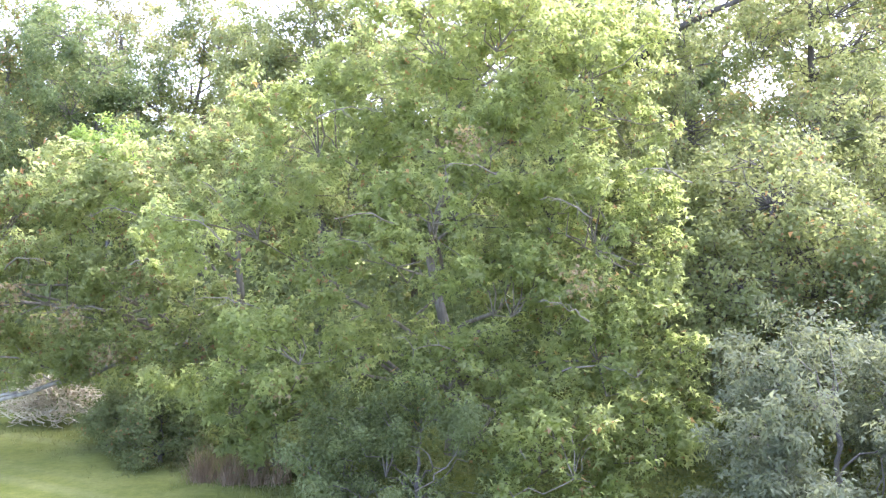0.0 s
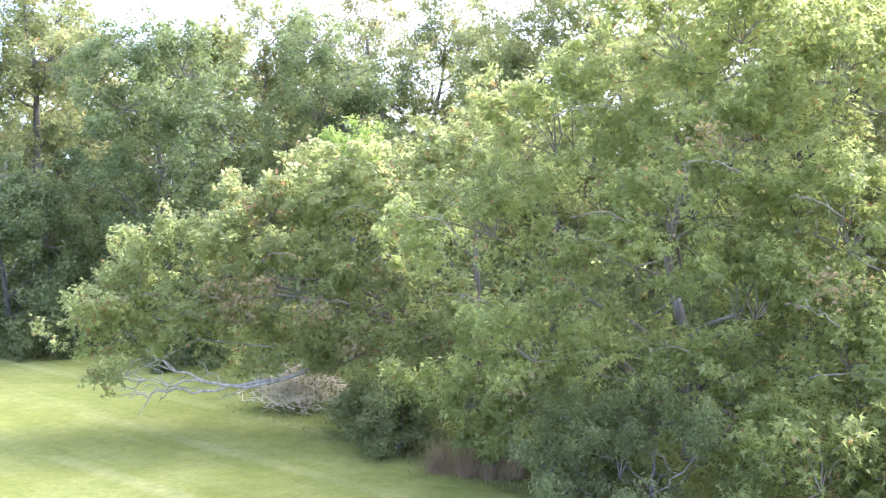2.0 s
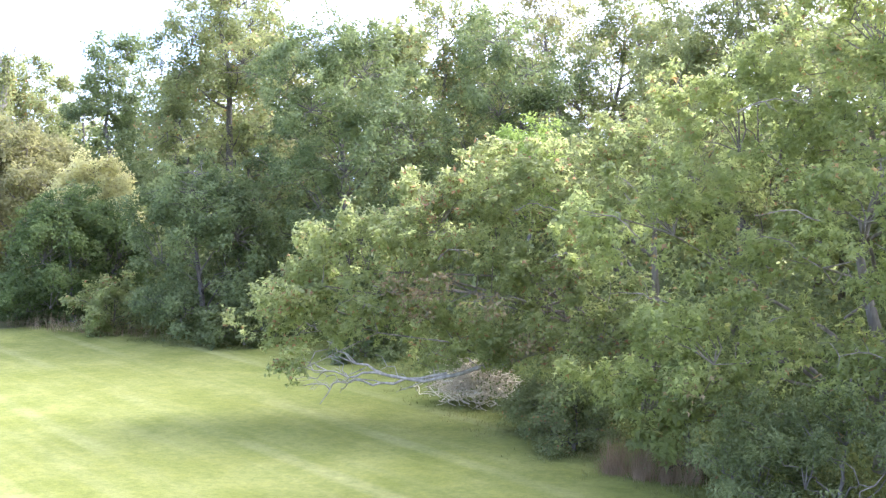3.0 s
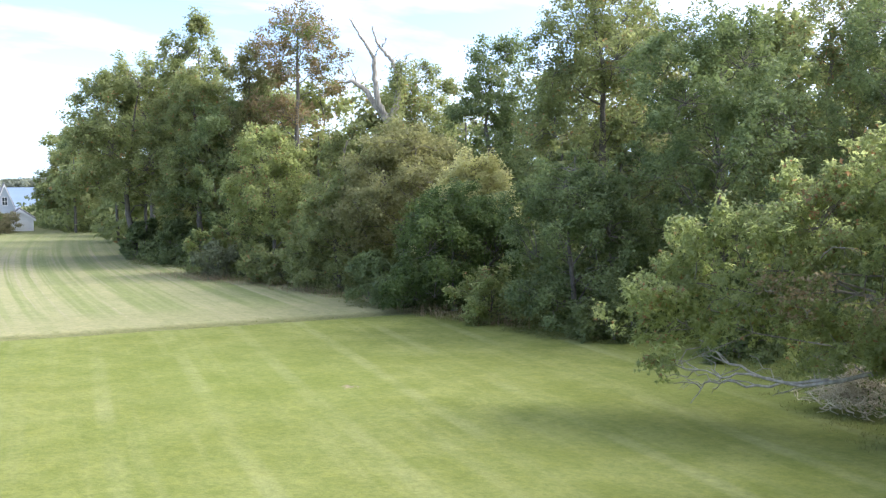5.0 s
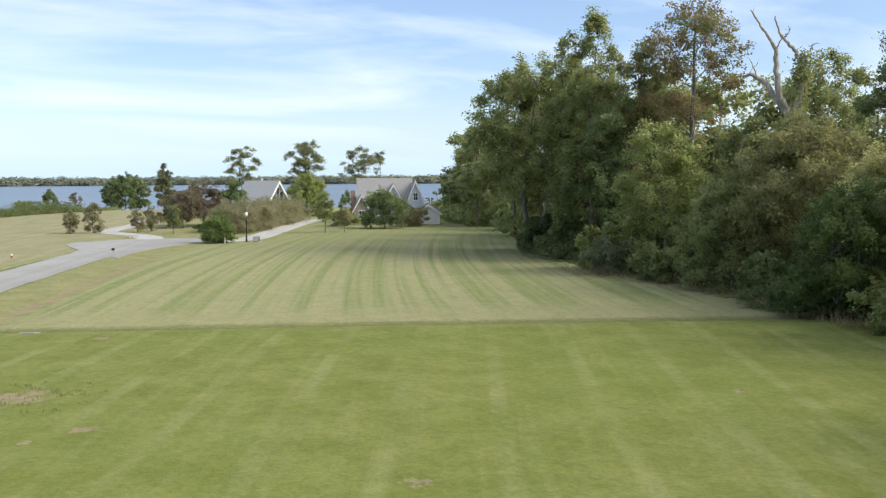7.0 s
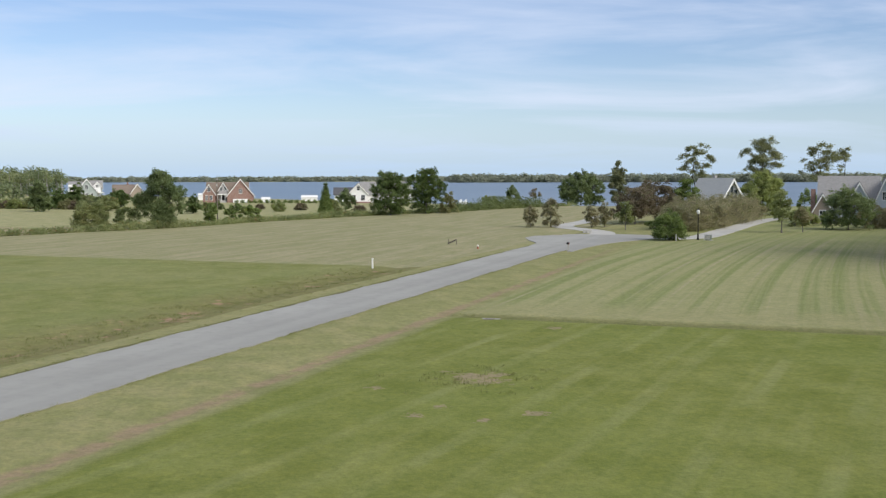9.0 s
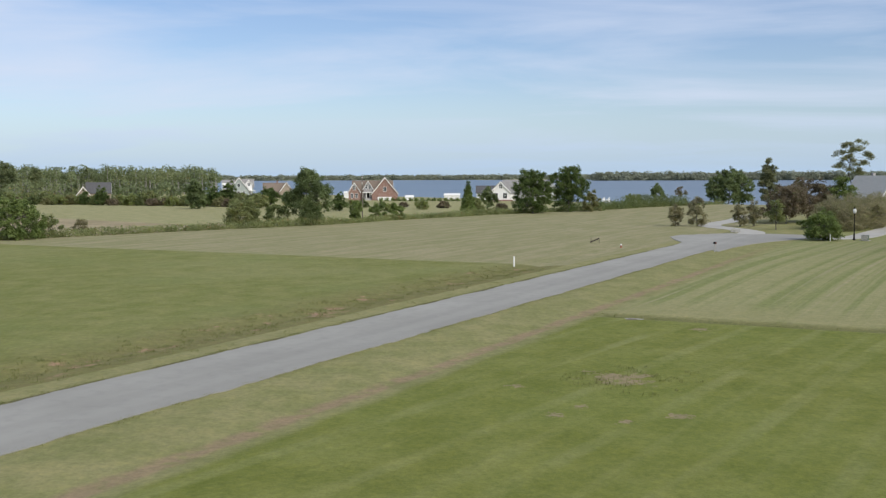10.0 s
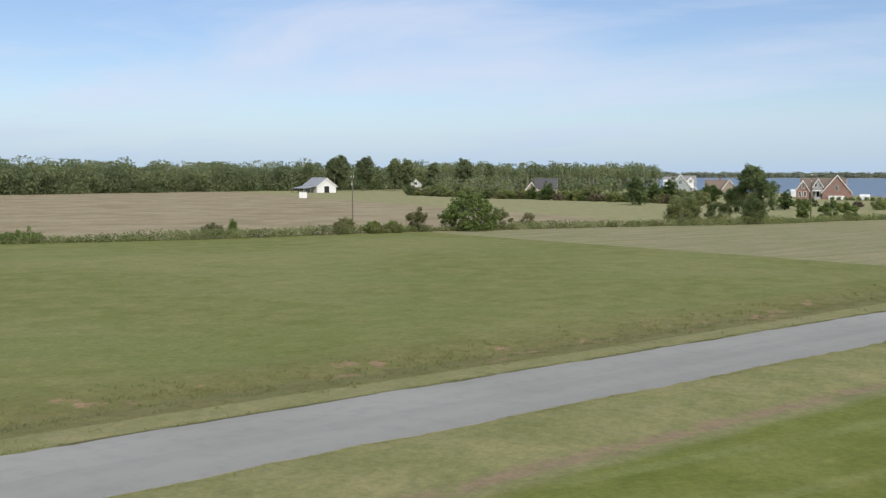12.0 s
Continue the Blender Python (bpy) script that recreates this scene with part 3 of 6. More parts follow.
def limb(rng, a, b, r0, r1, steps=6, sag=0.12, wander=0.04):
    """A curved limb from a to b."""
    a, b = np.asarray(a, float), np.asarray(b, float)
    u = np.linspace(0, 1, steps)[:, None]
    ln = np.linalg.norm(b - a)
    p = a + (b - a) * u + np.array([0, 0, 1.0]) * sag * ln * np.sin(np.pi * u) * (1 if b[2] > a[2] else -0.3)
    p[1:-1] += rng.normal(size=(steps - 2, 3)) * wander * ln
    return p, np.linspace(r0, r1, steps)


def tree(name, label, base, h, r, leaf, bark, style="broad", z0=None, lobes=None, boughs=70, twigs=18, per=14, bough_r=1.4, blade=(0.2, 0.15),
         shape="tri", trunk_r=0.25, seed=1, lean=(0, 0), category="tree", group="", twig_r=0.35, droop=0.3, crown_part="crown", limb_share=1.0, fine_twigs=0, trunk_top=0.86, sprays=False):
    rng = np.random.default_rng(seed)
    z0 = h * 0.22 if z0 is None else z0
    root = thing(name, base, label, category, group)
    lobes = lobes or crown_lobes(rng, h, r, z0, style)
    at, br, tw, out = (crown_sprays if sprays else crown_points)(rng, lobes, boughs, twigs, bough_r)
    # trunk and limbs
    J = Joined()
    steps = 9
    u = np.linspace(0, 1, steps)[:, None]
    tp = np.array([[0, 0, -0.1]]) + u * np.array([[lean[0], lean[1], h * trunk_top]])
    tp[2:] += np.cumsum(rng.normal(size=(steps - 2, 3)) * np.array([0.012, 0.012, 0]) * h, axis=0)
    tr = trunk_r * (1 - 0.85 * u[:, 0] ** 0.9)
    tr[0] *= 1.5
    J.add(*tube(tp, tr, 9))
    nodes = [tp[3:], ]
    for c, q in lobes:
        c = np.array(c, float)
        hd = math.hypot(c[0] - lean[0] * 0.5, c[1] - lean[1] * 0.5)
        zt = max(h * 0.12, min(h * trunk_top * 0.95, c[2] - hd * rng.uniform(0.3, 0.75)))
        k = zt / (h * trunk_top) * (steps - 1)
        k0 = int(min(steps - 2, max(0, k)))
        st = tp[k0] + (tp[k0 + 1] - tp[k0]) * (k - k0)
        p, rr = limb(rng, st, c + ball(rng, 1)[0] * np.array(q) * 0.25, min(trunk_r * 0.3, 0.03 + 0.01 * hd), 0.012, 8, 0.12, 0.05)
        J.add(*tube(p, rr, 6))
        nodes.append(p[2:])
    nodes = np.concatenate(nodes)
    for i in range(len(at)):
        if rng.uniform() > limb_share:
            continue
        gap = nodes - at[i]
        k = int(np.argmin(np.linalg.norm(gap, axis=1) + np.maximum(gap[:, 2], 0) * 0.8))
        ln = np.linalg.norm(gap[k])
        if ln > 0.2:
            p, rr = limb(rng, nodes[k], at[i], min(0.014 + 0.006 * ln, 0.03), 0.01, 5, 0.12, 0.07)
            J.add(*tube(p, rr, 4))
    if fine_twigs:
        ch = rng.choice(len(tw), min(fine_twigs, len(tw)), replace=False)
        for i in ch:
            p, rr = limb(rng, at[i // twigs], tw[i], 0.022, 0.006, 4, 0.1, 0.08)
            J.add(*tube(p, rr, 3))
    child("trunk", J.mesh("trunk", bark), root)
    # leaves: each twig holds its blades much the same way
    n = len(tw)
    face = unit(out * 0.7 + rng.normal(size=(n, 3)) * 0.45 + np.array([0, 0, 0.45]))
    spray = unit(out + np.array([0, 0, -0.25]) + rng.normal(size=(n, 3)) * 0.4)
    where = np.repeat(tw, per, axis=0) + rng.normal(size=(n * per, 3)) * twig_r * np.array([0.75, 0.75, 0.5])
    where += np.repeat(spray, per, axis=0) * rng.uniform(-1.3, 1.3, (n * per, 1)) * twig_r
    v, f = leaves(rng, where, np.repeat(face, per, axis=0) * 1.6, blade[0], blade[1], shape, droop, spread=0.55)
    child(crown_part, mesh_of("crown", v, f, leaf), root)
    return root


# ---------------------------------------------------------------- ground, water, lane
SHORE = ((-180, 9000), (56, 9000), (60, 700), (66, 340), (79, 330), (87, 345), (92, 385), (96, 432), (105, 548), (109, 580), (112, 9000), (180, 9000))


def shore_at(az):
    return np.interp(az, [a for a, _ in SHORE], [min(d, 3000) for _, d in SHORE])


def ground_z(x, y):
    r, az = np.hypot(x, y), np.degrees(np.arctan2(-x, y))
    s, v = -0.9352 * x + 0.3541 * y, 0.3541 * x + 0.9352 * y
    v_ = np.clip(v + 21, -50, 50)
    z = 0.05 * np.sin(x * 0.11 + 1) * np.sin(y * 0.09) * np.clip(r / 40, 0, 1)
    z = z - 0.22 * np.exp(-((s - 64.6) / 0.8) ** 2) / (1 + np.exp(-v_))         # cross ditch
    z = z - 0.22 * np.exp(-((v + 39.2) / 1.3) ** 2) * np.clip((130 - s) / 10, 0, 1)     # swale over the lane
    z = z - 0.15 * np.exp(-((v + 23.0) / 1.4) ** 2) * np.clip((130 - s) / 10, 0, 1)     # swale on this side
    z = z * np.clip((np.abs(v + 31.1) - 3.2) / 1.5, 0, 1)
    sh = shore_at(az)
    z = z - 6.0 * np.clip((r - sh + 4) / 30, 0, 1)
    far = 2500 - 500 * np.clip((88 - az) / 6, 0, 1)
    z = z + 5.0 * np.clip((r - far) / 60, 0, 1) * (sh < 2900)
    return z


def build_ground():
    az = np.radians(np.concatenate([np.arange(-180, -35, 5), np.arange(-35, 160, 0.75), np.arange(160, 180, 5)]))
    rad = np.concatenate([[0.5, 6, 12], np.arange(16, 110, 0.9), np.arange(110, 180, 2.5), np.geomspace(182, 640, 60), np.geomspace(660, 4800, 36)])
    A, R = np.meshgrid(az, rad, indexing="ij")
    x, y = -np.sin(A) * R, np.cos(A) * R
    v = np.stack([x, y, ground_z(x, y)], -1).reshape(-1, 3)
    n, m = len(az), len(rad)
    i, j = np.meshgrid(np.arange(n), np.arange(m - 1), indexing="ij")
    k = (i + 1) % n
    f = np.stack([i * m + j, i * m + j + 1, k * m + j + 1, k * m + j], -1).reshape(-1, 4)
    me = mesh_of("ground", v, f, GRASS, True)
    bm = bmesh.new()
    bm.from_mesh(me)
    hub = [bm.verts.new((0, 0, 0))]
    bm.verts.ensure_lookup_table()
    for i in range(n):
        bm.faces.new((hub[0], bm.verts[i * m], bm.verts[((i + 1) % n) * m]))
    bmesh.ops.recalc_face_normals(bm, faces=bm.faces)
    bm.to_mesh(me)
    bm.free()
    tagged(new("ground", me), "mown green lawn and paler hay fields, level to the lake", "ground", kind="structure")


build_ground()


def build_water():
    n = 48
    ring = [(4700 * math.sin(2 * math.pi * i / n), 4700 * math.cos(2 * math.pi * i / n), -1.6) for i in range(n)]
    me = mesh_of("water", ring, [tuple(reversed(range(n)))], WATER)
    tagged(new("water", me), "wide blue-grey lake with small ripples", "water", kind="structure")


build_water()


def ribbon(name, label, outline, z, mat, category, depth=0.25):
    """A paved sheet with an edge, from its outline in plan."""
    bm = bmesh.new()
    top = [bm.verts.new((x, y, z)) for x, y in outline]
    low = [bm.verts.new((x, y, z - depth)) for x, y in outline]
    bm.faces.new(top)
    for i in range(len(top)):
        j = (i + 1) % len(top)
        bm.faces.new((top[i], low[i], low[j], top[j]))
    bmesh.ops.recalc_face_normals(bm, faces=bm.faces)
    me = bpy.data.meshes.new(name)
    bm.to_mesh(me)
    bm.free()
    me.materials.append(mat)
    return tagged(new(name, me), label, category, kind="structure")


def build_lane():
    rng = np.random.default_rng(4)
    ss = np.arange(-160, 126, 0.8)
    left = [at_lane(s, -34.1 + 0.07 * math.sin(s * 0.7) + rng.normal() * 0.05) for s in ss]
    right = [at_lane(s, -27.95 + 0.07 * math.sin(s * 0.5 + 2) + rng.normal() * 0.05) for s in ss]
    # the turning head at its end
    head = [(-135.0, 14.8), (-141.5, 16.6), (-148, 16.2), (-154, 16.3), (-158.5, 18.2), (-161.6, 21.6), (-163.4, 26.5), (-162.6, 31.5), (-160.0, 36.0), (-156.0, 38.2),
            (-152.0, 37.0), (-148.6, 33.4), (-144.0, 29.0), (-138.7, 25.2), (-132.0, 21.8), (-124.5, 18.8)]
    pts = [(p.x, p.y) for p in left] + head + [(p.x, p.y) for p in reversed(right)]
    ribbon("road", "pale grey asphalt lane with ragged grass edges", pts, 0.035, ASPHALT, "road")


build_lane()


def smooth_line(pts, n=6):
    """Catmull-Rom through the points."""
    p = [np.array(q, float) for q in pts]
    p = [2 * p[0] - p[1]] + p + [2 * p[-1] - p[-2]]
    out = []
    for i in range(1, len(p) - 2):
        for k in range(n):
            t = k / n
            out.append(0.5 * (2 * p[i] + (p[i + 1] - p[i - 1]) * t + (2 * p[i - 1] - 5 * p[i] + 4 * p[i + 1] - p[i + 2]) * t * t + (3 * p[i] - p[i - 1] - 3 * p[i + 1] + p[i + 2]) * t ** 3))
    out.append(p[-2])
    return np.array(out)


def drive(line, half, z, label):
    c = smooth_line(line)
    t = unit(np.gradient(c, axis=0))
    nrm = np.stack([-t[:, 1], t[:, 0]], -1)
    a, b = c + nrm * half, c - nrm * half
    ribbon("driveway", label, [tuple(q) for q in a] + [tuple(q) for q in b[::-1]], z, PALE_DRIVE, "driveway")


drive([(-161, 29), (-168, 30.2), (-176, 29.2), (-184, 27.0), (-192, 27.3), (-199, 30.2), (-210, 34.8), (-222, 38.5), (-240, 44)], 2.0, 0.045, "pale winding driveway over the grass")
drive([(-149, 36.0), (-153.2, 42.0), (-160, 45.8), (-169.1, 50.2), (-183.1, 57.0), (-202.1, 66.4), (-214.2, 73.0), (-222, 79)], 2.0, 0.05, "pale asphalt driveway to a lakeside house")

# ---------------------------------------------------------------- the wood on the lawn's edge
EDGE = [(40, 14), (22, 20), (12, 24), (3, 28), (-3.6, 30.5), (-8.7, 33.5), (-12.6, 37.2), (-16, 40.6), (-21.3, 45.2), (-28, 50), (-35.2, 48), (-44, 51), (-52, 51), (-60, 54), (-67.4, 57), (-75, 57.5),
        (-80, 56.5), (-92, 61), (-101, 61.5), (-108, 66), (-130, 78.5), (-160, 94), (-174, 92), (-191, 95), (-240, 106)]

A = (0.5, 35.0)
GUM_LOBES = [((-6.9, -3.6, 1.9), (1.2, 1.3, 1.0)), ((-5.9, -3.3, 2.9), (1.5, 1.5, 1.2)), ((-8.4, -3.0, 2.7), (1.3, 1.4, 0.8)), ((4.2, -4.6, 7.2), (2.5, 2.6, 3.2)), ((4.6, -6.2, 3.0), (2.2, 2.2, 2.9)), ((4.0, -2.4, 11.8), (2.6, 2.6, 3.4)), ((1.0, -3.0, 9.4), (3.6, 3.0, 3.2)), ((-0.8, -1.0, 13.6), (3.6, 3.4, 3.0)),
             ((-4.8, -5.6, 4.3), (2.1, 2.0, 1.5)), ((-6.6, -3.6, 7.0), (3.0, 2.6, 2.6)), ((-4.4, -1.5, 10.2), (3.0, 2.6, 2.6)), ((1.2, -5.2, 5.6), (2.6, 2.0, 1.9)), ((2.6, -7.2, 2.0), (1.9, 1.5, 1.9)),
             ((3.0, 1.5, 14.8), (3.0, 3.0, 2.4)), ((0.5, 3.5, 10.5), (4.2, 3.6, 4.0)), ((-1.6, -4.6, 6.6), (2.6, 2.0, 2.0)), ((-2.0, -3.6, 3.9), (2.2, 1.8, 1.5)), ((3.4, -4.6, 4.6), (2.2, 2.0, 2.2)), ((-5.6, -4.0, 2.6), (2.0, 1.6, 1.2)), ((2.9, -8.6, 1.7), (2.2, 1.5, 1.6)), ((4.9, -8.2, 1.6), (1.7, 1.4, 1.6)), ((0.2, -5.6, 3.4), (2.4, 1.6, 1.3)), ((-0.4, -4.6, 8.0), (2.6, 1.8, 1.8)), ((1.8, -2.0, 13.2), (2.8, 2.4, 2.4))]
GUM_LOBES = [(c, (q[0], q[1] * 0.66, q[2])) for c, q in GUM_LOBES]
gum = tree("sweetgum_tree", "large sweetgum in yellowing green leaf, pale limbs showing", A, 17.5, 8, GUM_TIP, BARK_GUM, lobes=GUM_LOBES, boughs=770, twigs=12, per=9, bough_r=0.8,
     blade=(0.2, 0.17), shape="lobed", trunk_r=0.3, limb_share=0.3, seed=11, twig_r=0.15, droop=1.3, fine_twigs=220, trunk_top=0.62, sprays=True)
B = (-8.0, 40.5)
GUM2_LOBES = [((-12.4, -5.6, 4.7), (1.7, 1.4, 0.7)), ((-13.5, -6.0, 3.8), (1.5, 1.2, 0.5)), ((-11.6, -6.4, 3.3), (1.7, 1.2, 0.7)), ((-10.0, -4.8, 6.0), (3.1, 2.6, 2.0)), ((-6.8, -3.6, 6.9), (3.5, 2.8, 2.4)), ((-3.4, -2.8, 7.4), (3.5, 2.8, 2.6)), ((-5.6, -4.6, 4.9), (3.0, 2.2, 2.0)),
              ((-1.6, -4.4, 4.6), (2.6, 2.0, 2.1)), ((-4.6, -2.0, 8.8), (2.8, 2.6, 1.8)), ((0.5, 0.5, 9.6), (4.0, 3.4, 2.4)), ((-3.0, -4.8, 2.9), (2.4, 1.6, 1.3)), ((-6.2, -4.8, 3.0), (2.2, 1.6, 1.1)), ((-12.0, -7.2, 4.3), (1.3, 1.1, 0.6)), ((-11.2, -7.6, 2.3), (1.0, 0.8, 0.35)), ((-0.4, -4.8, 3.2), (2.2, 1.6, 1.2)), ((-8.4, -6.0, 4.0), (2.2, 1.6, 1.1))]
GUM2_LOBES = [(c, (q[0], q[1] * 0.7, q[2])) for c, q in GUM2_LOBES]
gum2 = tree("sweetgum_tree", "wide low sweetgum with green and rusty leaves over the lawn", B, 12.5, 9, GUM, BARK_GUM, lobes=GUM2_LOBES, boughs=470, twigs=12, per=9, bough_r=0.8,
            blade=(0.2, 0.17), shape="lobed", trunk_r=0.28, limb_share=0.3, seed=12, twig_r=0.15, droop=1.3, fine_twigs=200, trunk_top=0.8, sprays=True)


def dead_branch(parent):
    rng = np.random.default_rng(5)
    mains = [[(-1.0, -2.0, 3.4), (-5.3, -4.9, 2.2), (-7.6, -5.9, 1.8), (-9.4, -6.6, 2.4), (-10.4, -7.2, 3.2)], [(-6.4, -5.4, 2.0), (-8.6, -6.4, 1.6), (-10.0, -7.0, 1.7), (-10.6, -7.4, 0.9)],
             [(-8.2, -6.1, 1.9), (-9.8, -7.0, 2.0), (-11.4, -7.7, 2.2)]]
    for w, pts in enumerate(mains):
        J = Joined()
        main = smooth_line(pts, 5)
        main[1:-1] += rng.normal(size=(len(main) - 2, 3)) * 0.06
        J.add(*tube(main, np.linspace((0.11, 0.06, 0.05)[w], 0.015, len(main)), 7))
        for i in range((11, 6, 5)[w]):
            k = rng.integers(5, len(main) - 1)
            a = main[k]
            b = a + np.array([-rng.uniform(0.2, 1.3), rng.uniform(-0.6, 0.4), rng.uniform(-0.5, 0.9)])
            b[2] = max(b[2], 0.15)
            p, rr = limb(rng, a, b, 0.028, 0.009, 5, 0.1, 0.08)
            J.add(*tube(p, rr, 4))
            for _ in range(2):
                c = p[rng.integers(2, 5)]
                q, r2 = limb(rng, c, c + np.array([-rng.uniform(-0.2, 0.8), rng.uniform(-0.5, 0.4), rng.uniform(-0.4, 0.5)]), 0.012, 0.005, 4, 0.1, 0.1)
                J.add(*tube(q, r2, 3))
        child("dead_branch", J.mesh("dead_branch", DEADWOOD), parent, "bare silvery dead branch")


def dead_sprigs(parent, spots, seed):
    """Bare grey sprigs that stick out of the leaves."""
    rng = np.random.default_rng(seed)
    for x, y, z in spots:
        J = Joined()
        a = np.array([x, y, z], float)
        side = rng.choice([-1, 1])
        b = a + np.array([side * rng.uniform(0.6, 1.4), rng.uniform(-0.1, 0.5), rng.uniform(-0.3, 0.7)])
        p, rr = limb(rng, a + np.array([-side * 0.6, 1.2, -0.2]), b, 0.028, 0.008, 8, 0.12, 0.025)
        J.add(*tube(p, rr, 5))
        for _ in range(5):
            c = p[rng.integers(2, 8)]
            q, r2 = limb(rng, c, c + np.array([side * rng.uniform(-0.1, 0.6), rng.uniform(-0.3, 0.2), rng.uniform(-0.4, 0.5)]), 0.012, 0.005, 5, 0.1, 0.06)
            J.add(*tube(q, r2, 4))
        child("dead_twig", J.mesh("dead_twig", BARK_GUM), parent, "bare grey dead twig")


dead_sprigs(gum, [(0.4, -6.6, 9.6), (3.0, -7.4, 8.4), (2.9, -8.0, 5.6), (-2.4, -6.6, 8.2), (-6.0, -6.4, 5.4), (3.4, -7.8, 4.2), (-0.6, -7.2, 4.6), (0.8, -6.8, 3.4), (-3.6, -5.6, 11.2), (5.9, -6.8, 9.4), (-7.4, -6.2, 7.6)], 51)
dead_sprigs(gum2, [(-8.4, -7.4, 5.4), (-6.0, -7.0, 6.4), (-4.0, -6.6, 5.0), (-10.4, -7.2, 4.2), (-2.2, -6.4, 6.4), (-3.2, -5.6, 8.2), (-7.2, -7.2, 4.4), (-11.6, -7.6, 3.6)], 52)
dead_branch(gum2)


def rusty_leaves(parent, spots, seed):
    """Sprays that have turned early."""
    rng = np.random.default_rng(seed)
    at = np.repeat(np.array(spots, float), 110, axis=0)
    at = at + rng.normal(size=at.shape) * np.array([0.42, 0.3, 0.26])
    out = np.tile([0.0, -1.0, 0.3], (len(at), 1))
    child("rusty_foliage", mesh_of("rusty_foliage", *leaves(rng, at, out, 0.16, 0.13, "lobed", 1.0), RUST), parent, "rust-brown turned leaves")


rusty_leaves(gum2, [(-7.8, -6.9, 5.4), (-6.8, -6.9, 5.0), (-6.0, -6.8, 5.6), (-7.2, -6.8, 4.3), (-4.4, -6.5, 4.6), (-3.0, -6.2, 3.4)], 53)
rusty_leaves(gum, [(-5.2, -6.6, 3.4), (3.2, -7.6, 6.6), (0.2, -6.2, 10.4)], 54)

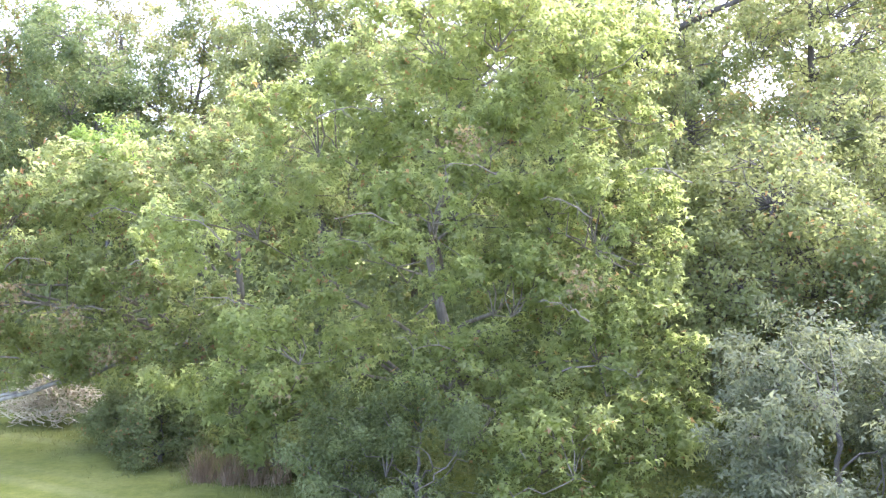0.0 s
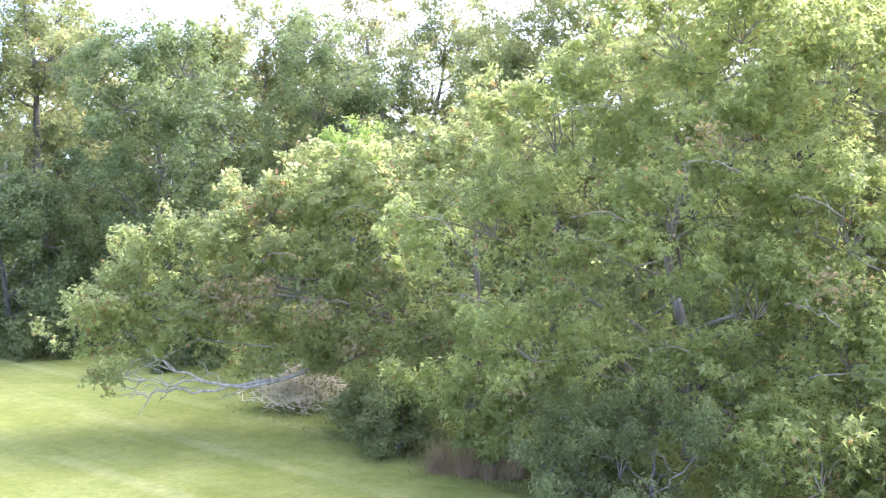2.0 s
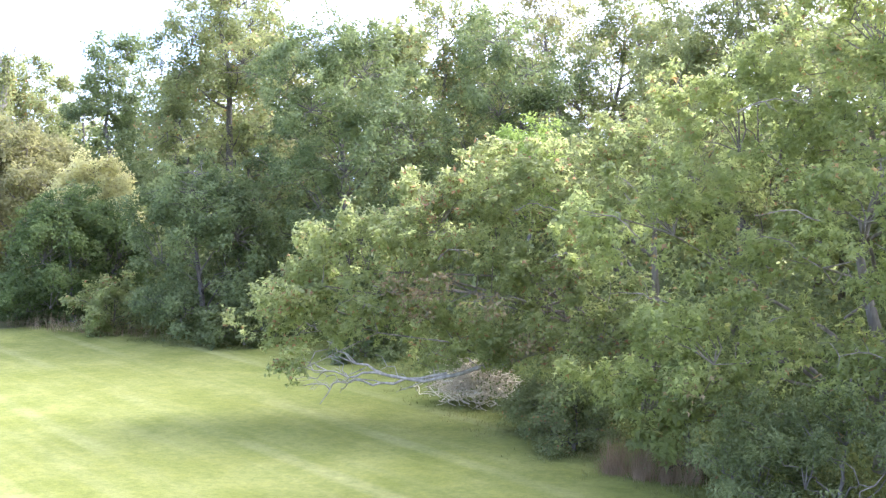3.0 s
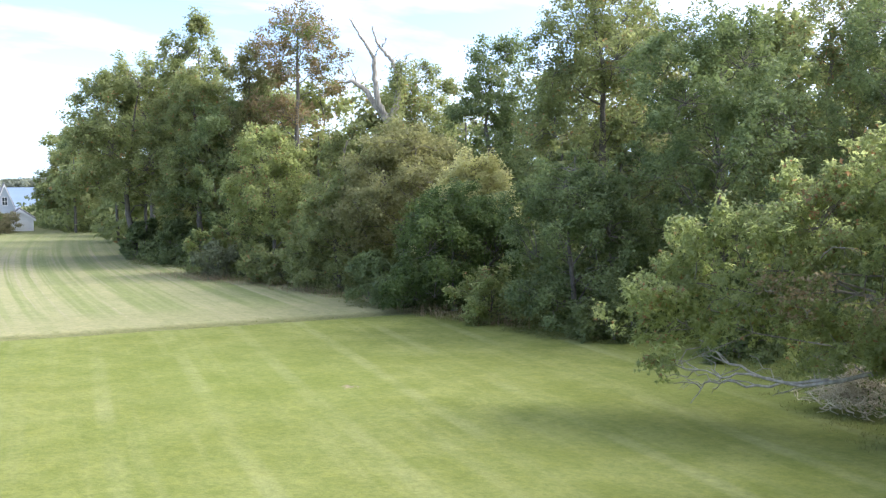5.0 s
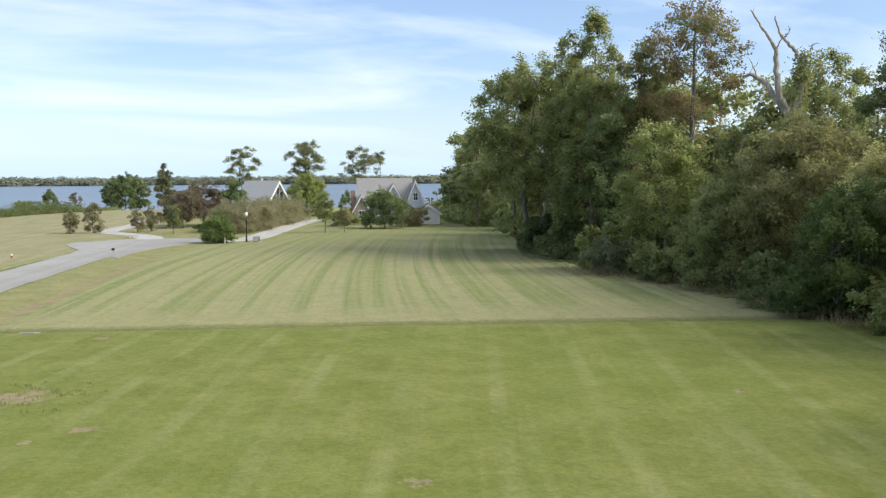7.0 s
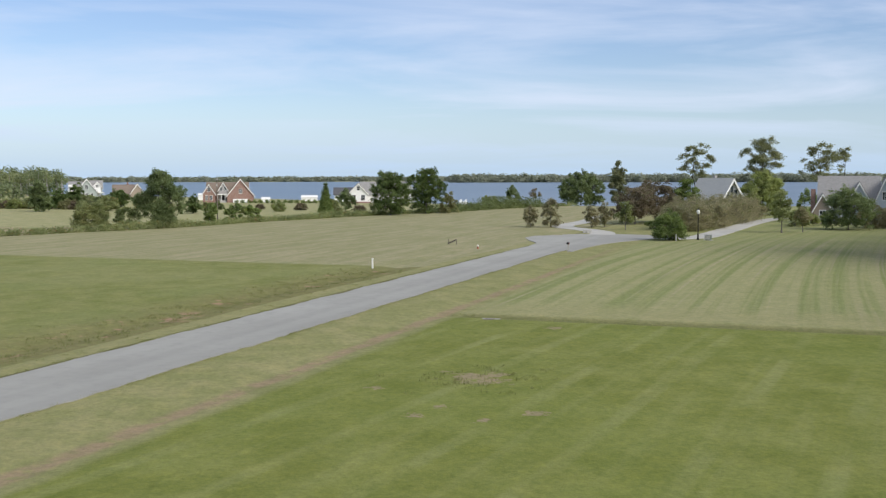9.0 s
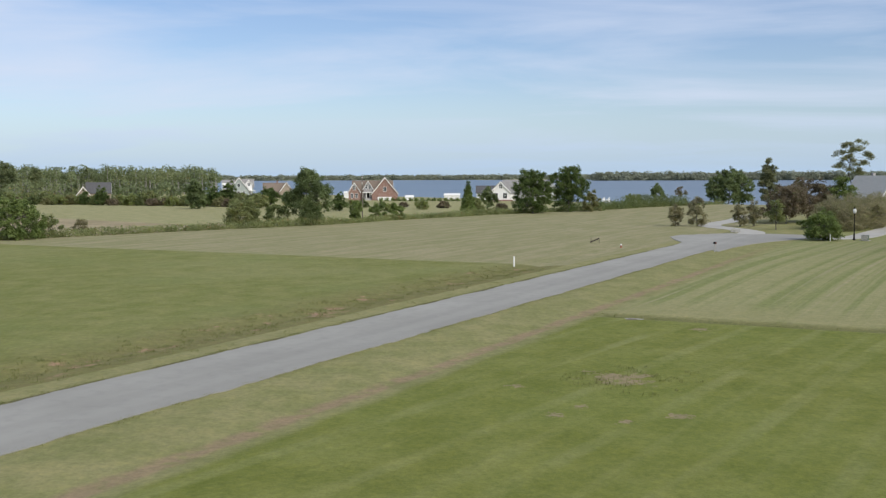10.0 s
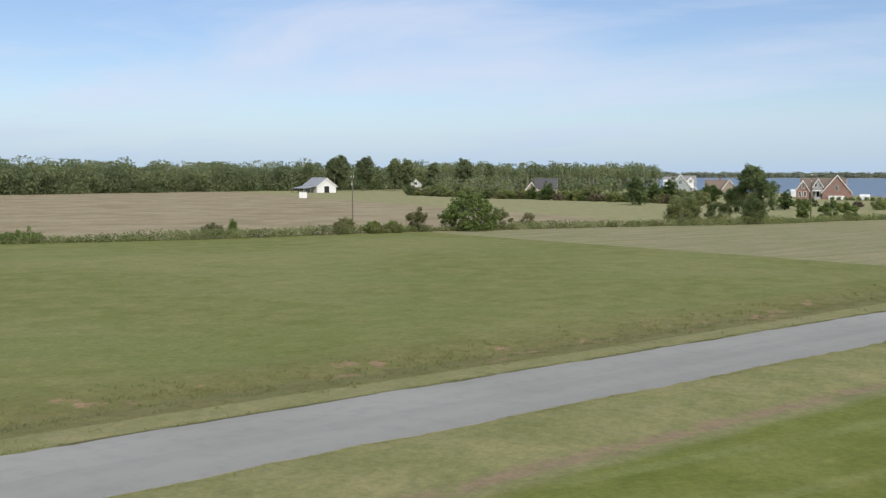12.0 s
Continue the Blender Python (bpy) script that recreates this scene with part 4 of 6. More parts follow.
# tall trees behind and along the edge: name, label, place, height, spread, leaf, bark, style, and counts
WOOD = [
    ("oak_tree", "tall dark oak behind the sweetgums", (-6.5, 56), 21.5, 6.5, OAK, BARK, "oval", 5, 150, 20),
    ("oak_tree", "tall oak with ivy on its trunk", (5, 50), 25, 7, OAK, BARK_DARK, "oval", 3, 170, 18),
    ("oak_tree", "broad oak with heavy dark limbs", (14.0, 41), 12.6, 6.4, OAK, BARK_DARK, "broad", 1.0, 115, 18),
    ("oak_tree", "tall oak at the wood's edge", (16.4, 45.5), 23, 5.2, OAK, BARK_DARK, "oval", 3, 95, 16),
    ("oak_tree", "leafy oak behind the sweetgum", (10.6, 46), 21.5, 5.4, OAK, BARK, "oval", 5, 160, 16),
    ("locust_tree", "airy pale-leaved locust above the wood", (-22, 72), 24, 6, BROWNISH, BARK, "oval", 8, 80, 14),
    ("maple_tree", "dense dark-green maple on the lawn's edge", (-29, 55), 18.5, 6.6, MAPLE, BARK, "oval", 1.5, 130, 22),
    ("maple_tree", "tall thin-leaved maple behind its neighbour", (-20, 60), 18.5, 6, MAPLE, BARK, "oval", 3, 120, 16),
    ("oak_tree", "tall oak in the wood", (-42, 62), 25.5, 7, OAK, BARK, "oval", 5, 140, 18),
    ("maple_tree", "rounded green maple at the lawn's edge", (-36.5, 51), 11, 4.8, MAPLE, BARK, "bush", 1, 90, 20),
    ("maple_tree", "low dark-green tree rounded to the ground", (-48, 53), 9.0, 4.8, DARK_MAPLE, BARK, "bush", 0.5, 100, 20),
    ("willow_tree", "pale yellow-green crown among darker trees", (-51.6, 59), 11.2, 3.8, YELLOW, BARK, "bush", 2, 110, 18),
    ("wild_cherry_tree", "dull brownish-green drooping tree", (-59, 59), 13.4, 6, BROWNISH, BARK, "broad", 1, 110, 18),
    ("wild_cherry_tree", "dull green drooping tree by the grass", (-65, 57.5), 10, 4.6, OAK, BARK, "bush", 1, 80, 18),
    ("maple_tree", "upright green tree in the wood", (-61, 73), 21.5, 4.6, MAPLE, BARK, "oval", 6, 70, 16),
    ("oak_tree", "grey-green tree far back in the wood", (-80, 88), 20, 5.0, OAK, BARK, "oval", 7, 40, 14),
    ("hickory_tree", "thin-crowned tree turning rust-brown", (-86.5, 71), 28, 5.8, RUST, BARK, "broad", 11, 90, 9),
    ("oak_tree", "very tall green oak", (-103.5, 69.5), 28.2, 7.0, OAK, BARK, "full", 5, 150, 18),
    ("oak_tree", "tall spreading oak at the wood's corner", (-110.5, 65.6), 23.2, 8.8, OAK, BARK, "broad", 3, 150, 18),
    ("oak_tree", "oak farther along the wood's edge", (-166, 96), 16, 8.0, OAK, BARK, "oval", 2, 70, 16),
    ("oak_tree", "small oak by the lakeside house", (-180, 93.5), 14.5, 6.0, OAK, BARK, "broad", 2, 60, 16),
    ("maple_tree", "green tree with drooping yellowish boughs", (-78, 61), 13.5, 5.2, GUM, BARK, "oval", 1, 80, 18),
    ("maple_tree", "dark tree within the wood", (-92, 66), 17, 5.5, MAPLE, BARK, "oval", 1, 70, 16),
    ("oak_tree", "oak within the wood", (-66, 66), 14, 4.6, OAK, BARK, "oval", 2, 70, 16),
    ("oak_tree", "grey-green oak before the dead tree", (-69.5, 62.5), 14.5, 4.4, OAK, BARK, "full", 1, 70, 16),
    ("oak_tree", "airy oak with reaching limbs at the wood's corner", (-124, 76.5), 25, 8.4, OAK, BARK, "broad", 4, 100, 14),
    ("oak_tree", "thin-leaved oak behind the dead tree", (-77, 79), 21, 5.0, OAK, BARK, "oval", 6, 60, 12),
    ("oak_tree", "green oak among others at the wood's corner", (-97, 66), 21.5, 5.6, OAK, BARK, "broad", 4, 110, 16),
    ("maple_tree", "leafy tree filling the wood's edge", (20, 34), 12, 5, OAK, BARK, "broad", 1, 90, 18),
    ("maple_tree", "tall leafy tree behind the maples", (-27, 66), 22, 5.5, OAK, BARK, "oval", 4, 120, 16),
    ("hickory_tree", "brownish-green tall tree among the oaks", (-91.3, 68.3), 23.5, 5.0, BROWNISH, BARK, "full", 3, 110, 16),
    ("oak_tree", "leafy oak spreading over silvery bushes", (10.8, 34.5), 11.4, 4.6, OAK, BARK, "bush", 1.4, 150, 18),
    ("lime_tree", "small bright lime-green tree in the wood", (-17.2, 54), 12.6, 2.1, LIME, BARK, "bush", 7, 30, 16),
    ("locust_tree", "airy tall tree with thin grey limbs", (-15, 65), 21, 5.5, OAK, BARK, "oval", 5, 110, 14),
]
for i, (nm, lb, p, h, r, lf, bk, st, z0, bo, tw) in enumerate(WOOD):
    d = math.hypot(*p)
    k = max(0.8, d / 60)
    made = tree(nm, lb, p, h, r, lf, bk, st, z0, boughs=int(bo * 2.3), twigs=int(tw * 0.85), per=9 if lf is RUST else 11, bough_r=0.55 + r * 0.075, sprays=True, droop=0.8, blade=(0.19 * k ** 0.62, 0.15 * k ** 0.62), trunk_r=0.018 * h, seed=100 + i, twig_r=0.23 * k ** 0.5, group="trees of the wood")
    if "ivy" in lb:
        bough = smooth_line([(0, 0, 9.5), (1.8, -6, 13.0), (3.2, -11.0, 14.6), (4.6, -11.6, 15.4), (6.2, -12.0, 16.2), (7.0, -12.2, 18.0)], 6)
        J = Joined()
        J.add(*tube(bough, np.linspace(0.22, 0.03, len(bough)), 9))
        lrng = np.random.default_rng(77)
        tips = []
        for n in range(16):
            q = bough[lrng.integers(len(bough) // 2, len(bough))]
            e = q + np.array([lrng.uniform(-1.3, 1.6), lrng.uniform(-0.8, 0.8), lrng.uniform(-0.4, 1.5)])
            J.add(*tube(*limb(lrng, q, e, 0.05, 0.012, 6, 0.12, 0.06), 5))
            tips.append(e)
        child("heavy_limb", J.mesh("heavy_limb", bk), made, "heavy dark limb reaching out")
        at = np.repeat(np.array(tips), 90, axis=0)
        at = at + lrng.normal(size=at.shape) * np.array([0.5, 0.5, 0.35])
        child("limb_leaves", mesh_of("limb_leaves", *leaves(lrng, at, ball(lrng, len(at)), 0.17, 0.13, droop=0.8), lf), made)

# plainer trees deeper in the wood
backs = []
for i in range(4):
    backs.append(tree("woodland_tree", "green tree deep in the wood", (-30 - 9 * i, 84 + 3 * i), 19 + 1.5 * i, 6, (OAK, MAPLE, OAK, BROWNISH)[i], BARK, "oval", 4, boughs=40, twigs=14, per=12, bough_r=1.7, blade=(0.6, 0.46),
                      trunk_r=0.3, seed=300 + i, twig_r=0.5, group="trees deep in the wood"))
rng = np.random.default_rng(8)
for i, p in enumerate([(0, 66), (10, 62), (33, 56), (36, 50), (-14, 76), (46, 40), (-34, 72), (-52, 80), (-86, 83), (-70, 92), (-99, 84), (-110, 86), (-128, 88), (-150, 96), (-4, 84), (45, 78), (40, 66), (-190, 104), (-215, 112), (8, 72), (-100, 78), (-116, 80), (-138, 84), (21, 61), (14.5, 66), (27, 63)]):
    copy_thing(backs[i % 4], pose(p[0], p[1], 0, 0, 0, rng.uniform(0, 360)))


def undergrowth():
    """Shrubs and saplings that close the foot of the wood."""
    rng = np.random.default_rng(21)
    c = smooth_line(EDGE, 8)
    t = unit(np.gradient(c, axis=0))
    inward = np.stack([t[:, 1], -t[:, 0]], -1)
    seg = np.linalg.norm(np.diff(c, axis=0, append=c[-1:]), axis=1) / np.maximum(np.hypot(c[:, 0], c[:, 1]), 25) ** 0.8
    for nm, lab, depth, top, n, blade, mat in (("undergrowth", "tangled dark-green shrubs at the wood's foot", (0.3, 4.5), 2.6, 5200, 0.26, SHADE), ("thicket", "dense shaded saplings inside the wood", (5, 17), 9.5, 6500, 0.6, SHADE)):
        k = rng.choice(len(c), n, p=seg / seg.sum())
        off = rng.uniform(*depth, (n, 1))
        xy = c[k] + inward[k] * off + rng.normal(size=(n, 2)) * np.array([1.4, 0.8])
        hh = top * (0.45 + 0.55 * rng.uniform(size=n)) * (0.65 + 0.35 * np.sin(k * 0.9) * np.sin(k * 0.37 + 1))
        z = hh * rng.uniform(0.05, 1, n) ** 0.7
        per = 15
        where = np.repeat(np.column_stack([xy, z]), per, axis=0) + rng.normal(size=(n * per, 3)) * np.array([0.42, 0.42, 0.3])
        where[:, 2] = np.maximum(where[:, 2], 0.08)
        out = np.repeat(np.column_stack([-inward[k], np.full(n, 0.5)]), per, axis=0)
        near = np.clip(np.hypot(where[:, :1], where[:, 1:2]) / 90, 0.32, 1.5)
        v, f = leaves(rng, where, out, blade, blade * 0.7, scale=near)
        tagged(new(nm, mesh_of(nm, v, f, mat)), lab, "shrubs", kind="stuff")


undergrowth()


# shrubs at the foot of the wood
def shrub(name, label, base, h, r, leaf, boughs=30, twigs=14, per=14, blade=0.18, seed=1, category="shrub", group="shrubs of the wood", wide=0.7, droop=0.3, twig_r=0.25):
    return tree(name, label, base, h, r, leaf, BARK, "bush", 0.3, boughs=boughs, twigs=twigs, per=per, bough_r=r * 0.3, blade=(blade, blade * wide), trunk_r=0.05 + 0.012 * h, seed=seed,
                twig_r=twig_r, category=category, group=group, droop=droop, crown_part="foliage", trunk_top=0.6, sprays=True)


SHRUBS = [
    ("olive_bush", "tall silvery grey-green bush with drooping sprays", (9.6, 25.5), 6.4, 3.6, OLIVE, 70, 0.17),
    ("olive_bush", "silvery grey-green bush at the wood's edge", (12.8, 22.5), 4.6, 3.2, OLIVE, 60, 0.17),
    ("olive_bush", "grey-green bush under the trees", (7.6, 23.6), 3.2, 2.2, OLIVE, 40, 0.16),
    ("olive_bush", "tall grey-green bush behind others", (15, 29), 7.5, 3.8, OLIVE, 60, 0.2),
    ("privet_bush", "dull green bush with fine leaves", (-0.6, 28.4), 3.9, 2.8, SHADE, 60, 0.16),
    ("privet_bush", "dull green bush under the sweetgum", (-2.8, 29.6), 3.0, 2.2, SHADE, 45, 0.16),
    ("privet_bush", "low green bush beside the lawn", (-11.0, 35.6), 1.9, 1.3, OAK, 44, 0.15),
    ("privet_bush", "low green bush beside the lawn", (-9.2, 33.7), 2.3, 1.4, OAK, 48, 0.15),
    ("sapling", "bright green sapling under the sweetgum", (-4.9, 31.6), 4.2, 1.7, GUM_TIP, 30, 0.24),
    ("privet_bush", "dark bush at the foot of the maple", (-24, 47.5), 3.2, 2.4, MAPLE, 40, 0.22),
    ("privet_bush", "dark bush at the lawn's edge", (-32, 48.5), 3.4, 2.4, SHADE, 40, 0.22),
    ("privet_bush", "green bush at the lawn's edge", (-42, 49.8), 3.6, 2.6, GUM, 40, 0.22),
    ("privet_bush", "green bush between two trees", (-54, 52.2), 4.0, 2.8, MAPLE, 40, 0.25),
    ("privet_bush", "pale green bush at the field's edge", (-72, 56.6), 4.2, 2.6, OAK, 40, 0.28),
    ("olive_bush", "silvery bush on the field's edge", (-79.5, 55.6), 3.4, 2.3, OLIVE, 40, 0.28),
    ("privet_bush", "green bush at the field's edge", (-84, 58.0), 4.4, 2.6, GUM, 40, 0.28),
    ("privet_bush", "dark bush under the oaks", (-98, 63.5), 4.6, 3.0, MAPLE, 40, 0.3),
    ("privet_bush", "dark bush under the oaks", (-108, 65.5), 4.6, 2.6, MAPLE, 40, 0.3),
]
for i, (nm, lb, p, h, r, lf, bo, bl) in enumerate(SHRUBS):
    shrub(nm, lb, p, h, r, lf, int(bo * 0.8), 14, 26 if i < 8 else 20, bl * (1.05 if "olive" in nm else 0.8 if i < 8 else 1.0), 500 + i, wide=0.42 if "olive" in nm or i < 6 else 0.7, droop=1.3 if "olive" in nm or i < 6 else 0.6, twig_r=0.17)


def dead_tree():
    """The tall bare snag with a forked top."""
    rng = np.random.default_rng(9)
    root = thing("dead_tree", (-70.2, 69.6), "tall bare silver dead tree with forked top", "tree", turn=45.2)
    root.scale = (1, 1, 0.96)
    J = Joined()
    paths = [([(0.2, 0, 0), (-0.3, 0, 5), (-0.6, 0, 9), (-1.1, 0, 13.9), (-0.9, 0, 15.2)], 0.5, 0.34),
             ([(-0.9, 0, 15.0), (-1.8, -0.3, 17.0), (-2.0, -0.5, 20.1), (-2.2, -0.5, 21.3), (-3.2, -0.2, 23.0), (-4.3, 0, 24.9)], 0.27, 0.05), ([(-2.1, -0.5, 20.9), (-1.8, -0.7, 21.6), (-1.5, -0.8, 22.4)], 0.09, 0.03),
             ([(-0.9, 0, 15.0), (-2.8, 0.5, 17.8), (-4.1, 0.6, 18.9), (-4.9, 0.6, 18.8)], 0.26, 0.09), ([(-3.7, 0.6, 18.5), (-4.1, 0.5, 19.9)], 0.09, 0.03),
             ([(-0.9, 0.2, 14.2), (0.1, 0.4, 17.1), (0.2, 0.5, 18.8), (0.0, 0.5, 20.0), (-0.7, 0.6, 21.3), (-1.7, 0.6, 22.6), (-2.2, 0.7, 24.3)], 0.3, 0.05),
             ([(-1.4, 0.6, 22.2), (-0.9, 0.8, 23.1)], 0.08, 0.03), ([(0.1, 0.5, 19.4), (0.6, 0.6, 20.4), (1.0, 0.7, 21.6)], 0.09, 0.03)]
    for pts, r0, r1 in paths:
        p = smooth_line(pts, 6)
        p[1:-1] += rng.normal(size=(len(p) - 2, 3)) * 0.05
        J.add(*tube(p, np.linspace(r0, r1, len(p)) * 1.25, 8))
        for _ in range(2):
            k = rng.integers(len(p) // 2, len(p))
            q, rr = limb(rng, p[k], p[k] + np.array([rng.uniform(-0.8, 0.8), rng.uniform(-0.5, 0.5), rng.uniform(-0.1, 0.8)]), 0.04, 0.015, 4, 0.1, 0.1)
            J.add(*tube(q, rr, 4))
    child("trunk", J.mesh("trunk", DEADWOOD), root)
    # ivy climbs one stem
    n = 620
    k = smooth_line([(0, 0, 3), (-0.5, 0, 12), (0.1, 0.4, 17.1), (0.2, 0.5, 18.8), (0.5, 0.6, 20.6)], 30)
    at = k[rng.integers(0, len(k), n)] + rng.normal(size=(n, 3)) * np.array([0.4, 0.4, 0.4])
    v, f = leaves(rng, np.repeat(at, 5, axis=0) + rng.normal(size=(n * 5, 3)) * 0.22, ball(rng, n * 5), 0.26, 0.2)
    child("ivy", mesh_of("ivy", v, f, OAK), root, "green ivy climbing the dead stem")


dead_tree()


def brush_pile():
    rng = np.random.default_rng(31)
    root = thing("brush_pile", (-14.9, 39.4), "heap of pale dry twigs on the grass edge", "brush pile")
    J = Joined()
    for i in range(560):
        a = np.array([rng.normal() * 0.85, rng.normal() * 0.55, 0])
        a[2] = 0.1 + 1.7 * math.exp(-(a[0] / 2.2) ** 2 - (a[1] / 1.0) ** 2) * rng.uniform(0.2, 1.0)
        d = unit(np.array([rng.normal(), rng.normal() * 0.6, rng.normal() * 0.3 + 0.1]))
        b = a + d * rng.uniform(0.4, 1.2)
        b[2] = max(0.05, b[2])
        p, rr = limb(rng, a, b, 0.03, 0.01, 5, 0.12, 0.07)
        J.add(*tube(p, rr, 3))
    tagged(child("brush", J.mesh("brush", DRY_TWIG), root), kind="stuff")


brush_pile()


def dry_grass():
    rng = np.random.default_rng(33)
    for base, n, hh, spread in (((-7.3, 31.5), 330, 1.3, (0.22, 0.2)), ((-6.4, 31.3), 330, 1.4, (0.2, 0.2)), ((-5.6, 31.2), 330, 1.35, (0.16, 0.2)), ((-4.9, 31.3), 160, 1.4, (0.2, 0.2)), ((-43, 49.2), 500, 1.2, (3, 0.5)), ((-80, 54.2), 900, 1.0, (4.5, 0.9)), ((-62, 53.4), 500, 1.0, (5, 0.6))):
        where = np.column_stack([base[0] + rng.normal(size=n) * spread[0], base[1] + rng.normal(size=n) * spread[1], np.full(n, 0.0)])
        t = unit(rng.normal(size=(n, 3)) * 0.22 + np.array([0, 0, 1.0]))
        b = unit(np.cross(t, ball(rng, n)))
        L = hh * rng.uniform(0.4, 1.1, (n, 1))
        v = np.stack([where - b * 0.009, where + b * 0.009, where + t * L + np.array([0, 0, -0.0]) + b * L * 0.12], 1).reshape(-1, 3)
        f = np.arange(n * 3).reshape(n, 3)
        tagged(new("dry_grass", mesh_of("dry_grass", v, f, REED)), "tall dry tan grass at the wood's foot", "grass", kind="stuff")


dry_grass()

